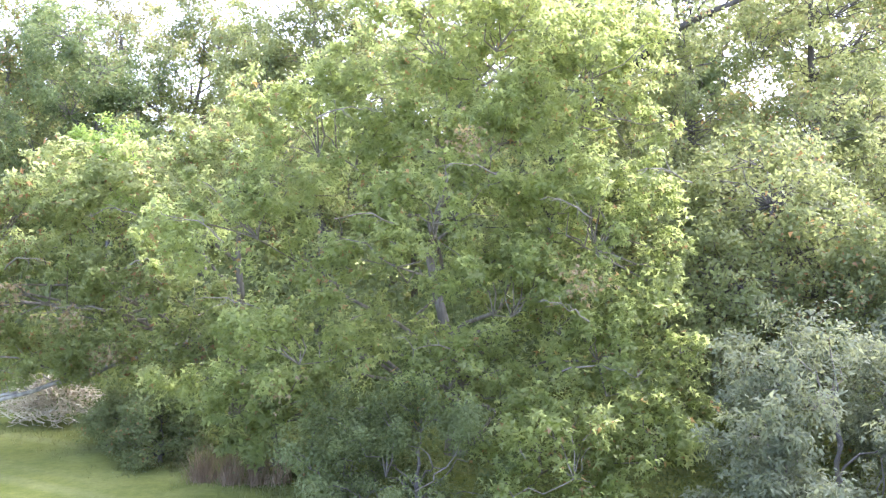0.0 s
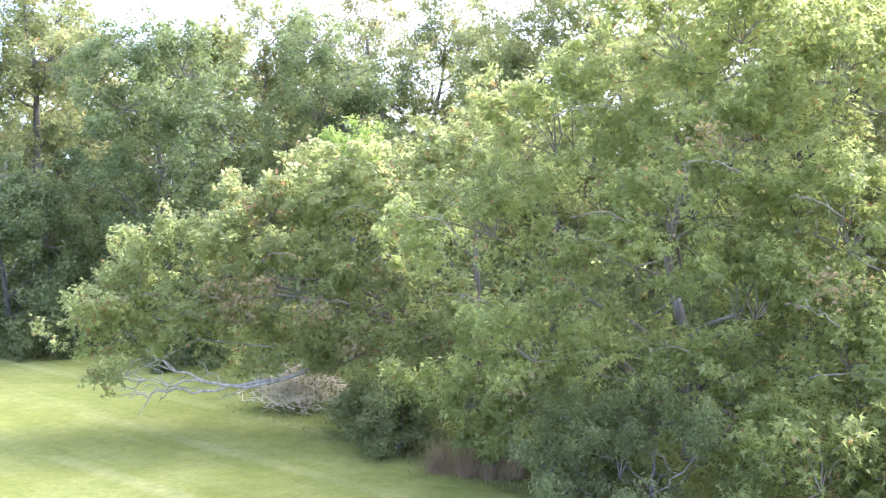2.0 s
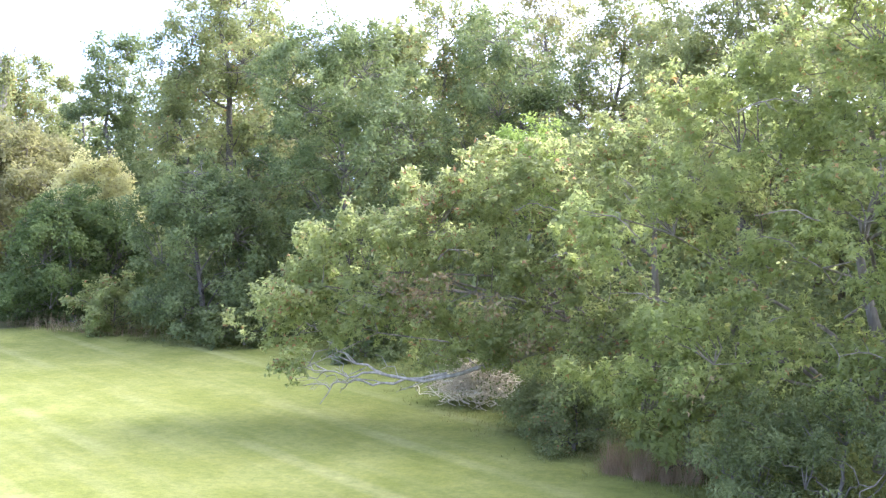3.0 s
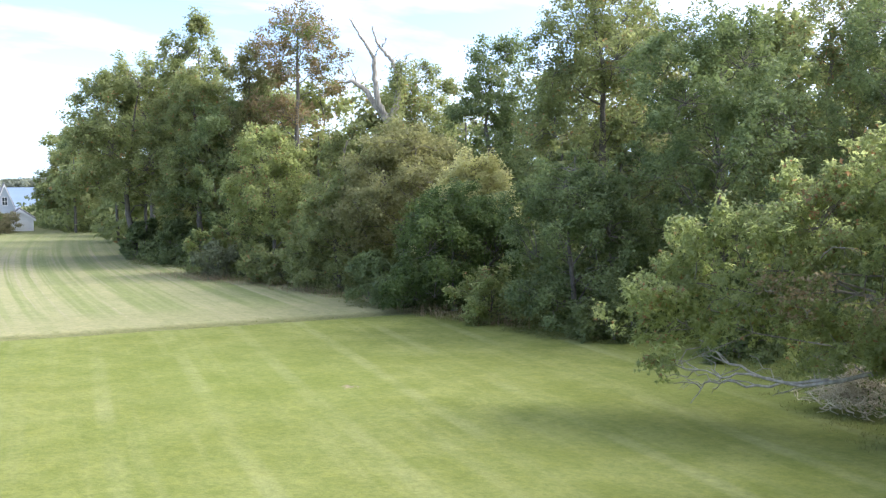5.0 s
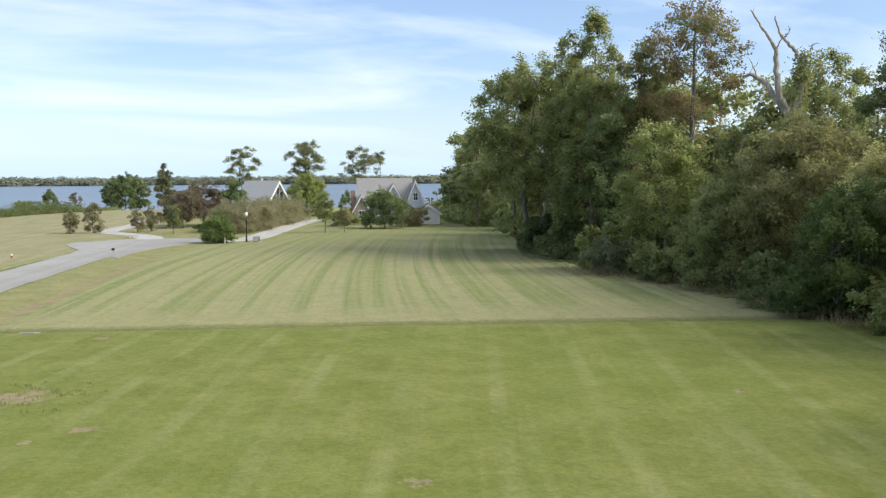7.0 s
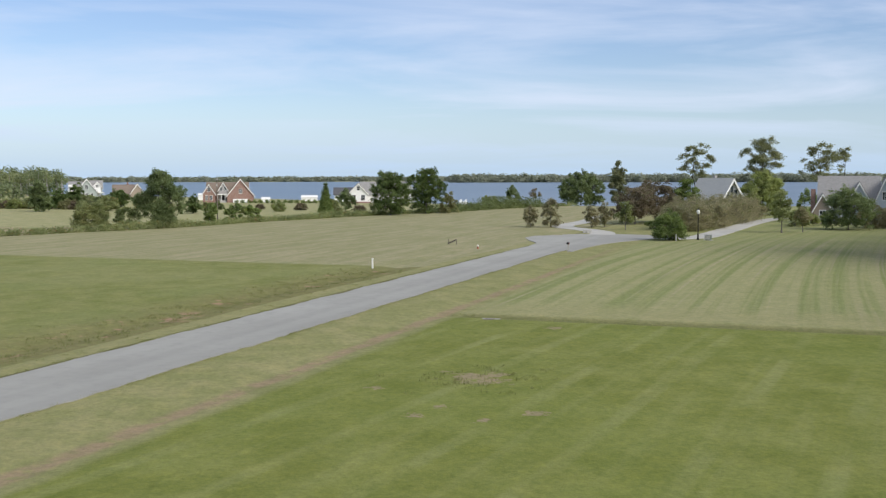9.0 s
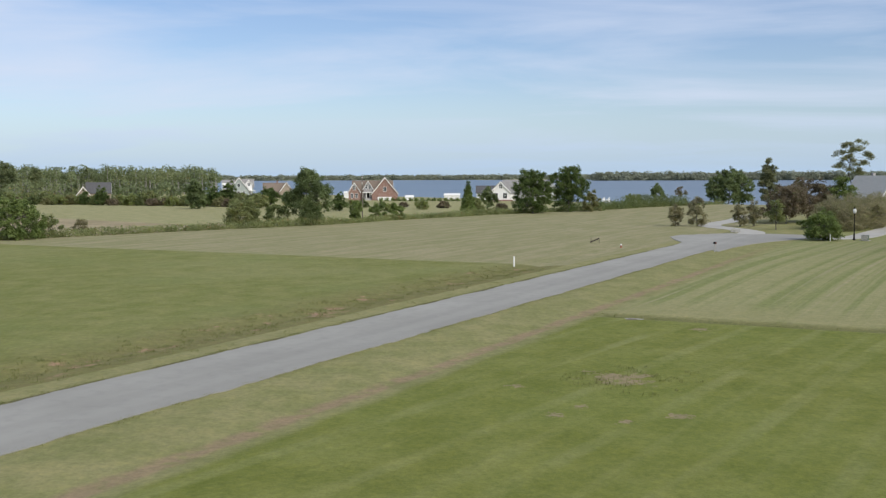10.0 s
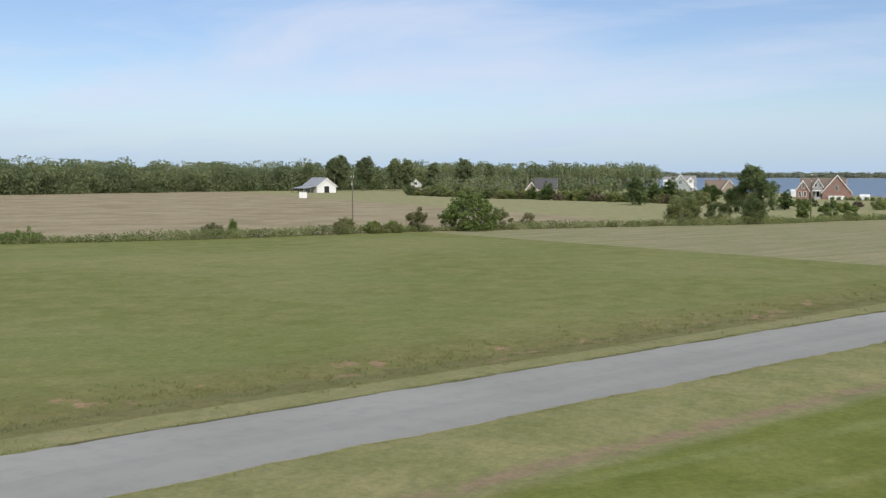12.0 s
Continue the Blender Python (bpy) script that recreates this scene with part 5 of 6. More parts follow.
# ---------------------------------------------------------------- trees and bushes of the fields and lakeside
FIELD = [
    # name, label, place, height, spread, leaf, style, foot of crown, boughs, blade
    ("bush", "low round bush on the field hedge", (-88.3, -113.7), 1.5, 2.8, CEDAR, "bush", 0.1, 24, 0.22),
    ("bush", "brownish small bush on the field hedge", (-111.8, -102.7), 1.9, 1.6, MYRTLE, "bush", 0.1, 18, 0.2),
    ("young_cedar", "little pointed cedar on the field hedge", (-113.4, -100.2), 2.7, 0.8, CEDAR, "cone", 0.1, 22, 0.2),
    ("bush", "brown-green bush by a utility pole", (-126.2, -89.8), 2.7, 1.9, BROWNISH, "bush", 0.1, 22, 0.22),
    ("bush", "yellow-green bush on the field hedge", (-129.2, -86.6), 1.9, 1.6, GUM, "bush", 0.1, 18, 0.22),
    ("bush", "yellow-green bush on the field hedge", (-131.6, -85.0), 1.8, 1.7, GUM, "bush", 0.1, 18, 0.22),
    ("bush", "rusty-brown bush beside a green one", (-136.5, -83.4), 3.6, 1.8, BROWNISH, "bush", 0.2, 26, 0.24),
    ("bush", "large dense green bush on the field hedge", (-143.8, -78.5), 6.2, 4.4, CEDAR, "bush", 0.2, 100, 0.3),
    ("bush", "green bush leaning on a larger one", (-148.5, -75.5), 3.4, 2.2, OAK, "bush", 0.2, 26, 0.26),
    ("bush", "small brown bush in the field", (-164.9, -78.3), 2.1, 1.2, MYRTLE, "bush", 0.1, 14, 0.25),
    ("tree", "light green young tree by the field hedge", (-185.4, -57.0), 5.6, 3.2, OAK, "bush", 0.3, 100, 0.26),
    ("tree", "tall dark-green rounded tree on the field hedge", (-189.7, -45.8), 10.2, 4.2, MAPLE, "oval", 0.1, 170, 0.28),
    ("bush", "dark bush leaning on a taller tree", (-187, -51.0), 4.2, 2.6, SHADE, "bush", 0.2, 26, 0.3),
    ("young_cedar", "dark narrow cedar by a utility pole", (-203.7, -39.8), 4.3, 1.4, CEDAR, "oval", 0.2, 22, 0.3),
    ("bush", "dark bush on the field hedge", (-211.8, -36.6), 4.0, 2.0, CEDAR, "bush", 0.2, 22, 0.3),
    ("bush", "dark rounded bush on the field hedge", (-213.5, -33.0), 3.7, 1.8, CEDAR, "bush", 0.2, 20, 0.3),
    ("cypress", "neat green cone-shaped conifer", (-247.8, -21.1), 7.4, 1.9, CEDAR, "cone", 0.2, 130, 0.22),
    ("tree", "small dark tree beside a conifer", (-254, -16.8), 5.9, 2.4, MAPLE, "broad", 0.8, 26, 0.34),
    ("tree", "dense dark-green rounded tree", (-247.7, -5.7), 9.6, 4.9, DARK_MAPLE, "oval", 0.1, 140, 0.33),
    ("tree", "dense tall dark-green tree", (-259.2, 2.8), 11.0, 4.5, DARK_MAPLE, "oval", 0.1, 140, 0.33),
    ("bush", "dull low bush by two tall trees", (-262, 8.5), 5.5, 2.3, BROWNISH, "bush", 0.2, 24, 0.36),
    ("tree", "small dark tree above a hedge", (-306.5, 28.8), 6.6, 2.6, MAPLE, "bush", 0.3, 28, 0.4),
    ("bush", "green bush above a hedge", (-300, 22.0), 3.8, 3.0, GUM, "bush", 0.2, 22, 0.4),
    ("tree", "bright green spreading tree at the lake", (-334, 53.3), 11, 7.6, MAPLE, "bush", 0.6, 120, 0.5),
    ("pine_tree", "dark pine standing at the lake", (-345, 67.5), 14.2, 3.6, PINE, "full", 1.5, 80, 0.45),
    ("tree", "tiny bare-stemmed tree at the lake", (-325, 37.6), 5.0, 1.7, RUST, "pine", 2.2, 14, 0.36),
    ("myrtle", "purplish-brown small myrtle on the lawn", (-186.6, 20.7), 3.9, 1.4, MYRTLE, "oval", 0.1, 22, 0.22),
    ("myrtle", "brown-green small myrtle on the lawn", (-186.6, 24.4), 5.1, 2.0, MYRTLE, "oval", 0.1, 30, 0.24),
    ("myrtle", "brown myrtle by the driveway", (-184.6, 31.4), 4.0, 1.3, MYRTLE, "oval", 0.2, 20, 0.22),
    ("myrtle", "brown myrtle close to another", (-187.2, 34.2), 4.1, 1.5, MYRTLE, "oval", 0.2, 22, 0.22),
    ("tree", "wide reddish-brown spreading tree", (-204, 47.2), 8.0, 6.4, RUSSET, "broad", 0.6, 110, 0.3),
    ("tree", "reddish-brown spreading tree on the lawn", (-197, 41.8), 6.8, 4.8, RUSSET, "broad", 0.6, 80, 0.3),
    ("tree", "dark-green dense tree beside the drive", (-202.5, 53.3), 8.4, 2.7, CEDAR, "oval", 0.4, 44, 0.32),
    ("tree", "thin young tree with yellowing leaves", (-175, 35.5), 4.7, 1.4, OAK, "oval", 0.8, 18, 0.24),
    ("cedar_bush", "bright green spreading cedar by a lamp", (-146.6, 36.0), 4.3, 2.4, CEDAR, "bush", 0.2, 80, 0.2),
    ("willow_tree", "weeping willow with yellow-green curtains", (-243, 81.5), 10.4, 6.4, WILLOW, "full", 0.6, 130, 0.5),
    ("pine_tree", "tall loblolly pine with open flat crown", (-280.1, 75.8), 17, 5.0, PINE, "pine", 8.5, 46, 0.5),
    ("pine_tree", "tall dense-crowned loblolly pine", (-266.6, 89.1), 18.4, 5.2, PINE, "pine", 8, 90, 0.5),
    ("pine_tree", "open-crowned pine over a grey house", (-243.5, 94.8), 16, 4.6, PINE, "pine", 8, 40, 0.48),
    ("pine_tree", "thin broken pine with few boughs", (-246, 101.3), 15.4, 2.4, PINE, "pine", 11, 16, 0.44),
    ("tree", "young tree with a thin dark stem", (-165.7, 58.8), 6.4, 1.9, OAK, "oval", 1.6, 24, 0.24),
    ("tree", "slight young tree on the lawn", (-167.0, 62.7), 3.9, 1.2, MYRTLE, "oval", 1.0, 14, 0.22),
    ("tree", "round-headed green tree on the lawn", (-173.5, 72.9), 7.6, 4.3, MAPLE, "bush", 0.6, 100, 0.26),
    ("bush", "grey-brown twiggy bush by the house", (-178.5, 79.2), 4.2, 2.6, MYRTLE, "bush", 0.2, 30, 0.26),
    ("bush", "grey-brown twiggy bush by a garage", (-182, 83), 4.0, 2.4, MYRTLE, "bush", 0.2, 28, 0.26),
    ("bush", "green bush before the grey house", (-190, 72), 3.0, 2.4, GUM, "bush", 0.2, 22, 0.28),
    ("bush", "yellow-green bush before the grey house", (-186, 68.4), 3.0, 2.2, OAK, "bush", 0.2, 22, 0.28),
    ("bush", "dark clipped bush by the grey house", (-191, 76), 2.0, 1.1, CEDAR, "bush", 0.1, 14, 0.26),
    ("tree", "dark tree beside a brick chimney", (-214, 82), 6.4, 3.2, CEDAR, "bush", 0.4, 30, 0.32),
    ("tree", "mid-green rounded tree before the lake houses", (-282.6, -100.6), 8.2, 3.6, MAPLE, "full", 0.3, 70, 0.4),
    ("tree", "flat-topped dark tree by the lake house", (-313.9, -101.7), 4.0, 4.0, RUSSET, "broad", 1.2, 50, 0.4),
    ("tree", "dark round tree before the tan house", (-322.7, -90.1), 5.4, 3.4, DARK_MAPLE, "full", 0.6, 50, 0.4),
    ("bush", "low dark bush in the near lawn bed", (-178, 41), 1.3, 1.4, CEDAR, "bush", 0.1, 12, 0.22),
]
for i, (nm, lb, p, h, r, lf, st, z0, bo, bl) in enumerate(FIELD):
    pine, weeping = st == "pine", "weeping" in lb
    tree(nm, lb, p, h, r, lf, BARK_DARK if pine else BARK, st, z0, boughs=int(bo * (1.5 if pine else 1.9)), twigs=10, per=11, bough_r=0.2 + r * (0.12 if pine else 0.13), blade=(bl * (1.2 if weeping else 0.9), bl * (0.32 if weeping else 0.4 if pine else 0.72)),
         trunk_r=0.03 + 0.013 * h, seed=700 + i, twig_r=0.13 + 0.011 * h, category="shrub" if nm in ("bush", "cedar_bush", "myrtle") else "tree", group="trees and bushes of the fields", droop=3.0 if weeping else 0.3, sprays=not pine)

# crape myrtles along the drive
first = None
rng = np.random.default_rng(44)
for i in range(24):
    u = (i // 2) / 11
    x, y = -170 - 46 * u - 4.6 * (i % 2) + rng.uniform(-1, 1), 45.5 + 24.5 * u - 2.6 * (i % 2) + rng.uniform(-1, 1)
    if first is None:
        first = tree("crape_myrtle", "twiggy brownish crape myrtle beside a driveway", (x, y), 5.2, 3.2, MYRTLE, BARK, "bush", 0.3, boughs=90, twigs=9, per=10, bough_r=0.7, sprays=True, blade=(0.24, 0.11), trunk_r=0.04, seed=61,
                     twig_r=0.28, group="crape myrtles along the driveway")
    else:
        copy_thing(first, pose(x, y, 0, 0, 0, rng.uniform(0, 360)))


def leaf_band(name, label, line, half, height, n, blade, mat, seed, category="hedge", per=9, lump=0.5):
    rng = np.random.default_rng(seed)
    c = smooth_line(line, 12)
    seg = np.linalg.norm(np.diff(c, axis=0, append=c[-1:]), axis=1)
    k = rng.choice(len(c), n, p=seg / seg.sum())
    t = unit(np.gradient(c, axis=0))
    xy = c[k] + t[k] * rng.uniform(-1, 1, (n, 1)) * seg.max() + np.stack([t[k][:, 1], -t[k][:, 0]], -1) * rng.normal(size=(n, 1)) * half
    along = xy[:, 0] * 0.31 + xy[:, 1] * 0.22
    hh = height * (1 - lump + lump * (0.5 + 0.5 * np.sin(along) * np.sin(along * 0.37 + 2)) * 2)
    z = hh * rng.uniform(0.03, 1, n)
    where = np.repeat(np.column_stack([xy, z]), per, axis=0) + rng.normal(size=(n * per, 3)) * np.array([0.35, 0.35, 0.18]) * (blade / 0.3)
    where[:, 2] = np.maximum(where[:, 2], 0.05)
    v, f = leaves(rng, where, ball(rng, n * per), blade, blade * 0.6)
    tagged(new(name, mesh_of(name, v, f, mat)), label, category, kind="stuff")


leaf_band("hedge", "rough low hedge of weeds and brambles along a field", [(-40, -144), (-70, -124), (-85.8, -113.8), (-102.3, -101.5), (-124.6, -89.7), (-143.8, -78.5), (-166.2, -61.6), (-188, -45), (-215.6, -30.5), (-247.7, -9), (-268, 5.7), (-306.5, 31.3), (-325, 50)],
          0.7, 1.0, 9000, 0.28, OAK, 71)
leaf_band("hedge", "thick green hedge near the lake", [(-266, 8), (-281, 15.9), (-296, 24), (-312, 38)], 1.2, 2.3, 1500, 0.36, SHADE, 72)


def far_wood(name, label, places, h, r, leaf, bark, per_tree, blade, seed, z0=0.15, trunks=True, spread=0.6):
    """Many distant trees as one."""
    rng = np.random.default_rng(seed)
    V, n0 = [], 0
    J = Joined()
    F = []
    for x, y in places:
        hh, rr = h * rng.uniform(0.78, 1.18), r * rng.uniform(0.75, 1.25)
        lobes, each = 7, per_tree // 7
        d = ball(rng, lobes * each)
        d[:, 2] = np.where(d[:, 2] < -0.75, -d[:, 2], d[:, 2])
        mid = np.stack([np.array([x + rng.normal() * rr * 0.42, y + rng.normal() * rr * 0.42, hh * (z0 + (1 - z0) * (0.78 * (i + rng.uniform()) / lobes))]) for i in range(lobes)])
        size = rr * rng.uniform(0.45, 0.75, (lobes, 1))
        w = np.repeat(mid, each, axis=0) + d * np.repeat(size, each, axis=0) * rng.uniform(0.75, 1.05, (lobes * each, 1)) * np.array([1, 1, 0.72])
        w[:, 2] = np.maximum(w[:, 2], 0.1)
        v, f = leaves(rng, w, d * 1.6, blade, blade * 0.9, spread=spread)
        V.append(v), F.append(f + n0)
        n0 += len(v)
        if trunks:
            J.add(*tube([(x, y, 0), (x + rng.normal() * 0.3, y, hh * 0.85)], [0.28, 0.1], 5))
    me = mesh_of(name, np.concatenate(V), np.concatenate(F), leaf)
    ob = tagged(new(name, me), label, "woodland", kind="stuff")
    if trunks:
        child("trunks", J.mesh("trunks", bark), ob, "thin pale trunks")


def polar(az, d):
    a = radians(az)
    return -math.sin(a) * d, math.cos(a) * d


rng = np.random.default_rng(80)
far_wood("deep_wood", "leafy trees deep in the wood", [polar(a + rng.uniform(-1, 1), float(np.interp(a, [-50, 0, 30, 50, 60, 64], [62, 84, 98, 128, 165, 230])) + rw * 14 + rng.uniform(-4, 4)) for rw in range(2) for a in np.arange(-50, 64, 2.6)], 15, 5.5, OAK, BARK, 700, 1.0, 79, 0.03)
rng = np.random.default_rng(81)
far_wood("far_wood", "mixed dark woodland beyond the stubble field", [polar(a + rng.uniform(-0.3, 0.3), float(np.interp(a, [110, 119, 121, 128, 135, 143, 152], [520, 560, 560, 520, 478, 438, 410])) + 16 + rw * 16 + rng.uniform(-6, 6)) for rw in range(4) for a in np.arange(119.5, 152, 0.5)],
         14.4, 6.6, FARWOOD, BARK, 910, 0.9, 82, 0.0, False)
far_wood("far_pines", "thin pines with bare pale trunks", [polar(a + rng.uniform(-0.15, 0.15), 560 + rw * 16 + rng.uniform(-8, 8)) for rw in range(3) for a in np.arange(108.6, 120, 0.24)], 13.6, 3.0, FARWOOD, BARK_PALE, 196, 0.85, 83, 0.56)
far_wood("far_wood", "low dense wood behind thin pines", [polar(a + rng.uniform(-0.3, 0.3), 622 + rng.uniform(-10, 10)) for a in np.arange(108.8, 120.5, 0.4)], 11, 6, FARWOOD, BARK, 700, 1.1, 88, 0.0, False)
# these two rows carry their haze in the leaf colour
far_wood("far_shore_wood", "low wooded shore across the lake", [polar(a + rng.uniform(-0.1, 0.1), 2050 + rng.uniform(0, 60)) for a in np.arange(56, 88, 0.18)], 10.5, 16, HAZED_SHORE_LEAF, BARK, 420, 4.2, 84, 0.0, False, 0.25)
far_wood("far_shore_wood", "low wooded shore farther across the lake", [polar(a + rng.uniform(-0.1, 0.1), 2560 + rng.uniform(0, 80)) for a in np.arange(87, 112, 0.18)], 6.2, 15, HAZED_SHORE_LEAF, BARK, 420, 4.2, 89, 0.0, False, 0.25)


def tall_trees_by_the_barn():
    """Taller dark trees that stand out of the far wood."""
    rng = np.random.default_rng(90)
    first = None
    for a, d, h in ((125.6, 520, 16.6), (124.3, 520, 16.8), (122.7, 520, 16.0), (122.0, 522, 15.8), (118.9, 520, 16.0), (126.05, 524, 16.4), (120.6, 524, 14.0), (127.4, 524, 14.0), (117.5, 522, 13.6)):
        x, y = polar(a, d)
        if first is None:
            first = tree("woodland_tree", "tall dark-green tree before the far wood", (x, y), 17.5, 4.6, FARWOOD, BARK, "oval", 2.0, boughs=170, twigs=9, per=8, bough_r=1.1, blade=(0.62, 0.5), trunk_r=0.25, seed=901, twig_r=0.42, group="tall trees by the barn", sprays=True)
        else:
            k = h / 17.5
            copy_thing(first, pose(x, y, 0, 0, 0, rng.uniform(0, 360)) @ Matrix.Diagonal((k * rng.uniform(0.85, 1.15), k, k, 1)))


tall_trees_by_the_barn()


def field_bushes():
    """Rough bushes and small trees between the fields and before the lake houses."""
    rng = np.random.default_rng(86)
    kinds = [(SHADE, "dark green rough bush between two fields", 3.6, 2.6, "bush", 40), (OAK, "olive-green rough bush between two fields", 4.6, 2.8, "bush", 44), (BROWNISH, "dull brownish bush between two fields", 3.0, 2.4, "bush", 34),
             (DARK_MAPLE, "dark small tree between two fields", 6.6, 3.2, "full", 56), (GUM, "yellow-green bush between two fields", 3.2, 2.2, "bush", 34), (RUSSET, "low russet bush between two fields", 2.4, 2.0, "bush", 26)]
    first = [None] * len(kinds)
    spots = [(a + rng.uniform(-0.15, 0.15), float(np.interp(a, [106, 108, 112, 118, 122], [300, 318, 340, 372, 420])) + rw * 9 + rng.uniform(-3, 5)) for rw in range(2) for a in np.arange(106.2, 122, 0.42)]
    spots += [(105.4, 292), (104.6, 312), (103.2, 296), (101.9, 270), (100.6, 300), (99.2, 268), (97.4, 280), (105.9, 330), (102.6, 330), (104.0, 345), (98.4, 300), (96.2, 290), (94.6, 262), (93.0, 268), (103.6, 262), (101.2, 316)]
    pick = rng.integers(0, len(kinds), len(spots))
    for (a, d), j in zip(spots, pick):
        x, y = polar(a, d)
        leaf, label, h, r, style, n = kinds[j]
        if first[j] is None:
            first[j] = tree("field_bush", label, (x, y), h, r, leaf, BARK, style, 0.2, boughs=int(n * 1.6), twigs=8, per=6, bough_r=0.2 + r * 0.14, blade=(0.44, 0.35), trunk_r=0.08, seed=860 + j, twig_r=0.2, category="shrub", group="rough bushes between the fields", sprays=True)
        else:
            k = rng.uniform(0.6, 1.15) * (0.75 if a < 106 else 1.0)
            copy_thing(first[j], pose(x, y, 0, 0, 0, rng.uniform(0, 360)) @ Matrix.Diagonal((k * rng.uniform(0.9, 1.3), k, k, 1)))


field_bushes()
far_wood("far_wood", "rough trees around a farmhouse", [polar(a, d) for a, d in ((112.6, 440), (113.6, 452), (115.8, 448), (116.6, 440), (110.8, 430), (111.6, 420), (109.6, 400), (118.0, 430), (119.2, 440), (120.2, 450))], 9.0, 5.0, FARWOOD, BARK, 560, 0.95, 85, 0.0)


# ---------------------------------------------------------------- houses
def brick_material():
    m = Nodes("red_brick")
    br = m.add("ShaderNodeTexBrick", Vector=m.add("ShaderNodeMapping", Vector=m.obj(), Rotation=(radians(90), 0, 0)).outputs[0], Color1=(0.26, 0.135, 0.105, 1), Color2=(0.21, 0.105, 0.082, 1), Mortar=(0.38, 0.33, 0.29, 1), Scale=1.0)
    br.inputs["Brick Width"].default_value, br.inputs["Row Height"].default_value, br.inputs["Mortar Size"].default_value = 0.22, 0.075, 0.008
    n1 = m.noise(m.obj(), 0.7, 4)
    m.bump(br.outputs["Fac"], 0.3, 0.01)
    return m.done(m.mix(m.math("MULTIPLY", n1, 0.3), br.outputs["Color"], (0.30, 0.18, 0.145)), 0.85)


BRICK = brick_material()
SIDING_WHITE = plain_material("white_siding", (0.70, 0.70, 0.68), (0.80, 0.80, 0.79), 1.2, 0.6, 0.1, stretch=(1, 1, 6))
SIDING_GREY = plain_material("grey_green_siding", (0.30, 0.34, 0.32), (0.37, 0.41, 0.39), 1.2, 0.6, 0.1, stretch=(1, 1, 6))
SIDING_BLUE = plain_material("pale_blue_siding", (0.42, 0.47, 0.50), (0.50, 0.55, 0.58), 1.2, 0.6, 0.1, stretch=(1, 1, 6))
SIDING_TAN = plain_material("tan_siding", (0.29, 0.24, 0.19), (0.36, 0.30, 0.24), 1.2, 0.6, 0.1, stretch=(1, 1, 6))
TRIM = plain_material("white_trim", (0.74, 0.74, 0.72), (0.82, 0.82, 0.80), 2.0, 0.5, 0.05)
SHINGLE_GREY = plain_material("grey_shingle", (0.22, 0.215, 0.21), (0.30, 0.295, 0.29), 2.5, 0.9, 0.3)
SHINGLE_PALE = plain_material("pale_shingle", (0.42, 0.415, 0.39), (0.52, 0.51, 0.48), 2.5, 0.9, 0.3)
SHINGLE_BROWN = plain_material("brown_shingle", (0.16, 0.125, 0.10), (0.23, 0.185, 0.15), 2.5, 0.9, 0.3)
SHINGLE_DARK = plain_material("dark_shingle", (0.07, 0.07, 0.075), (0.11, 0.11, 0.115), 2.5, 0.9, 0.3)
TIN = plain_material("tin_roof", (0.34, 0.35, 0.36), (0.43, 0.44, 0.45), 1.5, 0.55, 0.1, 0.25)
STONE = plain_material("grey_stone", (0.28, 0.27, 0.26), (0.38, 0.37, 0.36), 3.0, 0.9, 0.4)
# near-black: door and car paint, and the painted shade of the barn doorway
DARK_PAINT = plain_material("dark_paint_and_shade", (0.02, 0.02, 0.02), (0.035, 0.032, 0.03), 3.0, 0.8, 0.1)
BLACK_METAL = plain_material("black_metal", (0.02, 0.02, 0.022), (0.035, 0.035, 0.035), 8.0, 0.45, 0.05, 0.7)
CONCRETE = plain_material("concrete", (0.36, 0.35, 0.33), (0.46, 0.45, 0.42), 4.0, 0.9, 0.3)
POLEWOOD = bark_material("pole_wood", (0.085, 0.070, 0.055), (0.15, 0.125, 0.10), 10.0)
GREENBOX = plain_material("green_enamel", (0.10, 0.13, 0.11), (0.13, 0.16, 0.14), 5.0, 0.5, 0.05)
RED_PAINT = plain_material("red_paint", (0.30, 0.06, 0.035), (0.38, 0.09, 0.05), 5.0, 0.5, 0.05)


def glass_material():
    m = Nodes("window_glass")
    return m.done((0.03, 0.04, 0.05), 0.06, 0, 0.8)


GLASS = glass_material()


def lamp_glass():
    m = Nodes("lamp_glass")
    return m.done((0.72, 0.72, 0.70), 0.3, 0, 0.5)


LAMP_GLASS = lamp_glass()


def box(bm, a, b, bevel=0.0):
    """A box between two corners."""
    r = bmesh.ops.create_cube(bm, size=1.0, matrix=Matrix.Translation([(p + q) / 2 for p, q in zip(a, b)]) @ Matrix.Diagonal((*[abs(q - p) for p, q in zip(a, b)], 1)))
    if bevel:
        bmesh.ops.bevel(bm, geom=list({e for v in r["verts"] for e in v.link_edges}), offset=bevel, segments=1, affect="EDGES")
    return bm


def prism(pts, y0, y1):
    """An extrusion along y of an outline in x and z."""
    bm = bmesh.new()
    a, b = [bm.verts.new((x, y0, z)) for x, z in pts], [bm.verts.new((x, y1, z)) for x, z in pts]
    bm.faces.new(a), bm.faces.new(list(reversed(b)))
    for i in range(len(pts)):
        j = (i + 1) % len(pts)
        bm.faces.new((a[j], a[i], b[i], b[j]))
    bmesh.ops.recalc_face_normals(bm, faces=bm.faces)
    return bm


def turned(bm, quarter):
    if quarter:
        bmesh.ops.rotate(bm, verts=bm.verts, cent=(0, 0, 0), matrix=Matrix.Rotation(radians(90), 3, "Z"))
    return bm


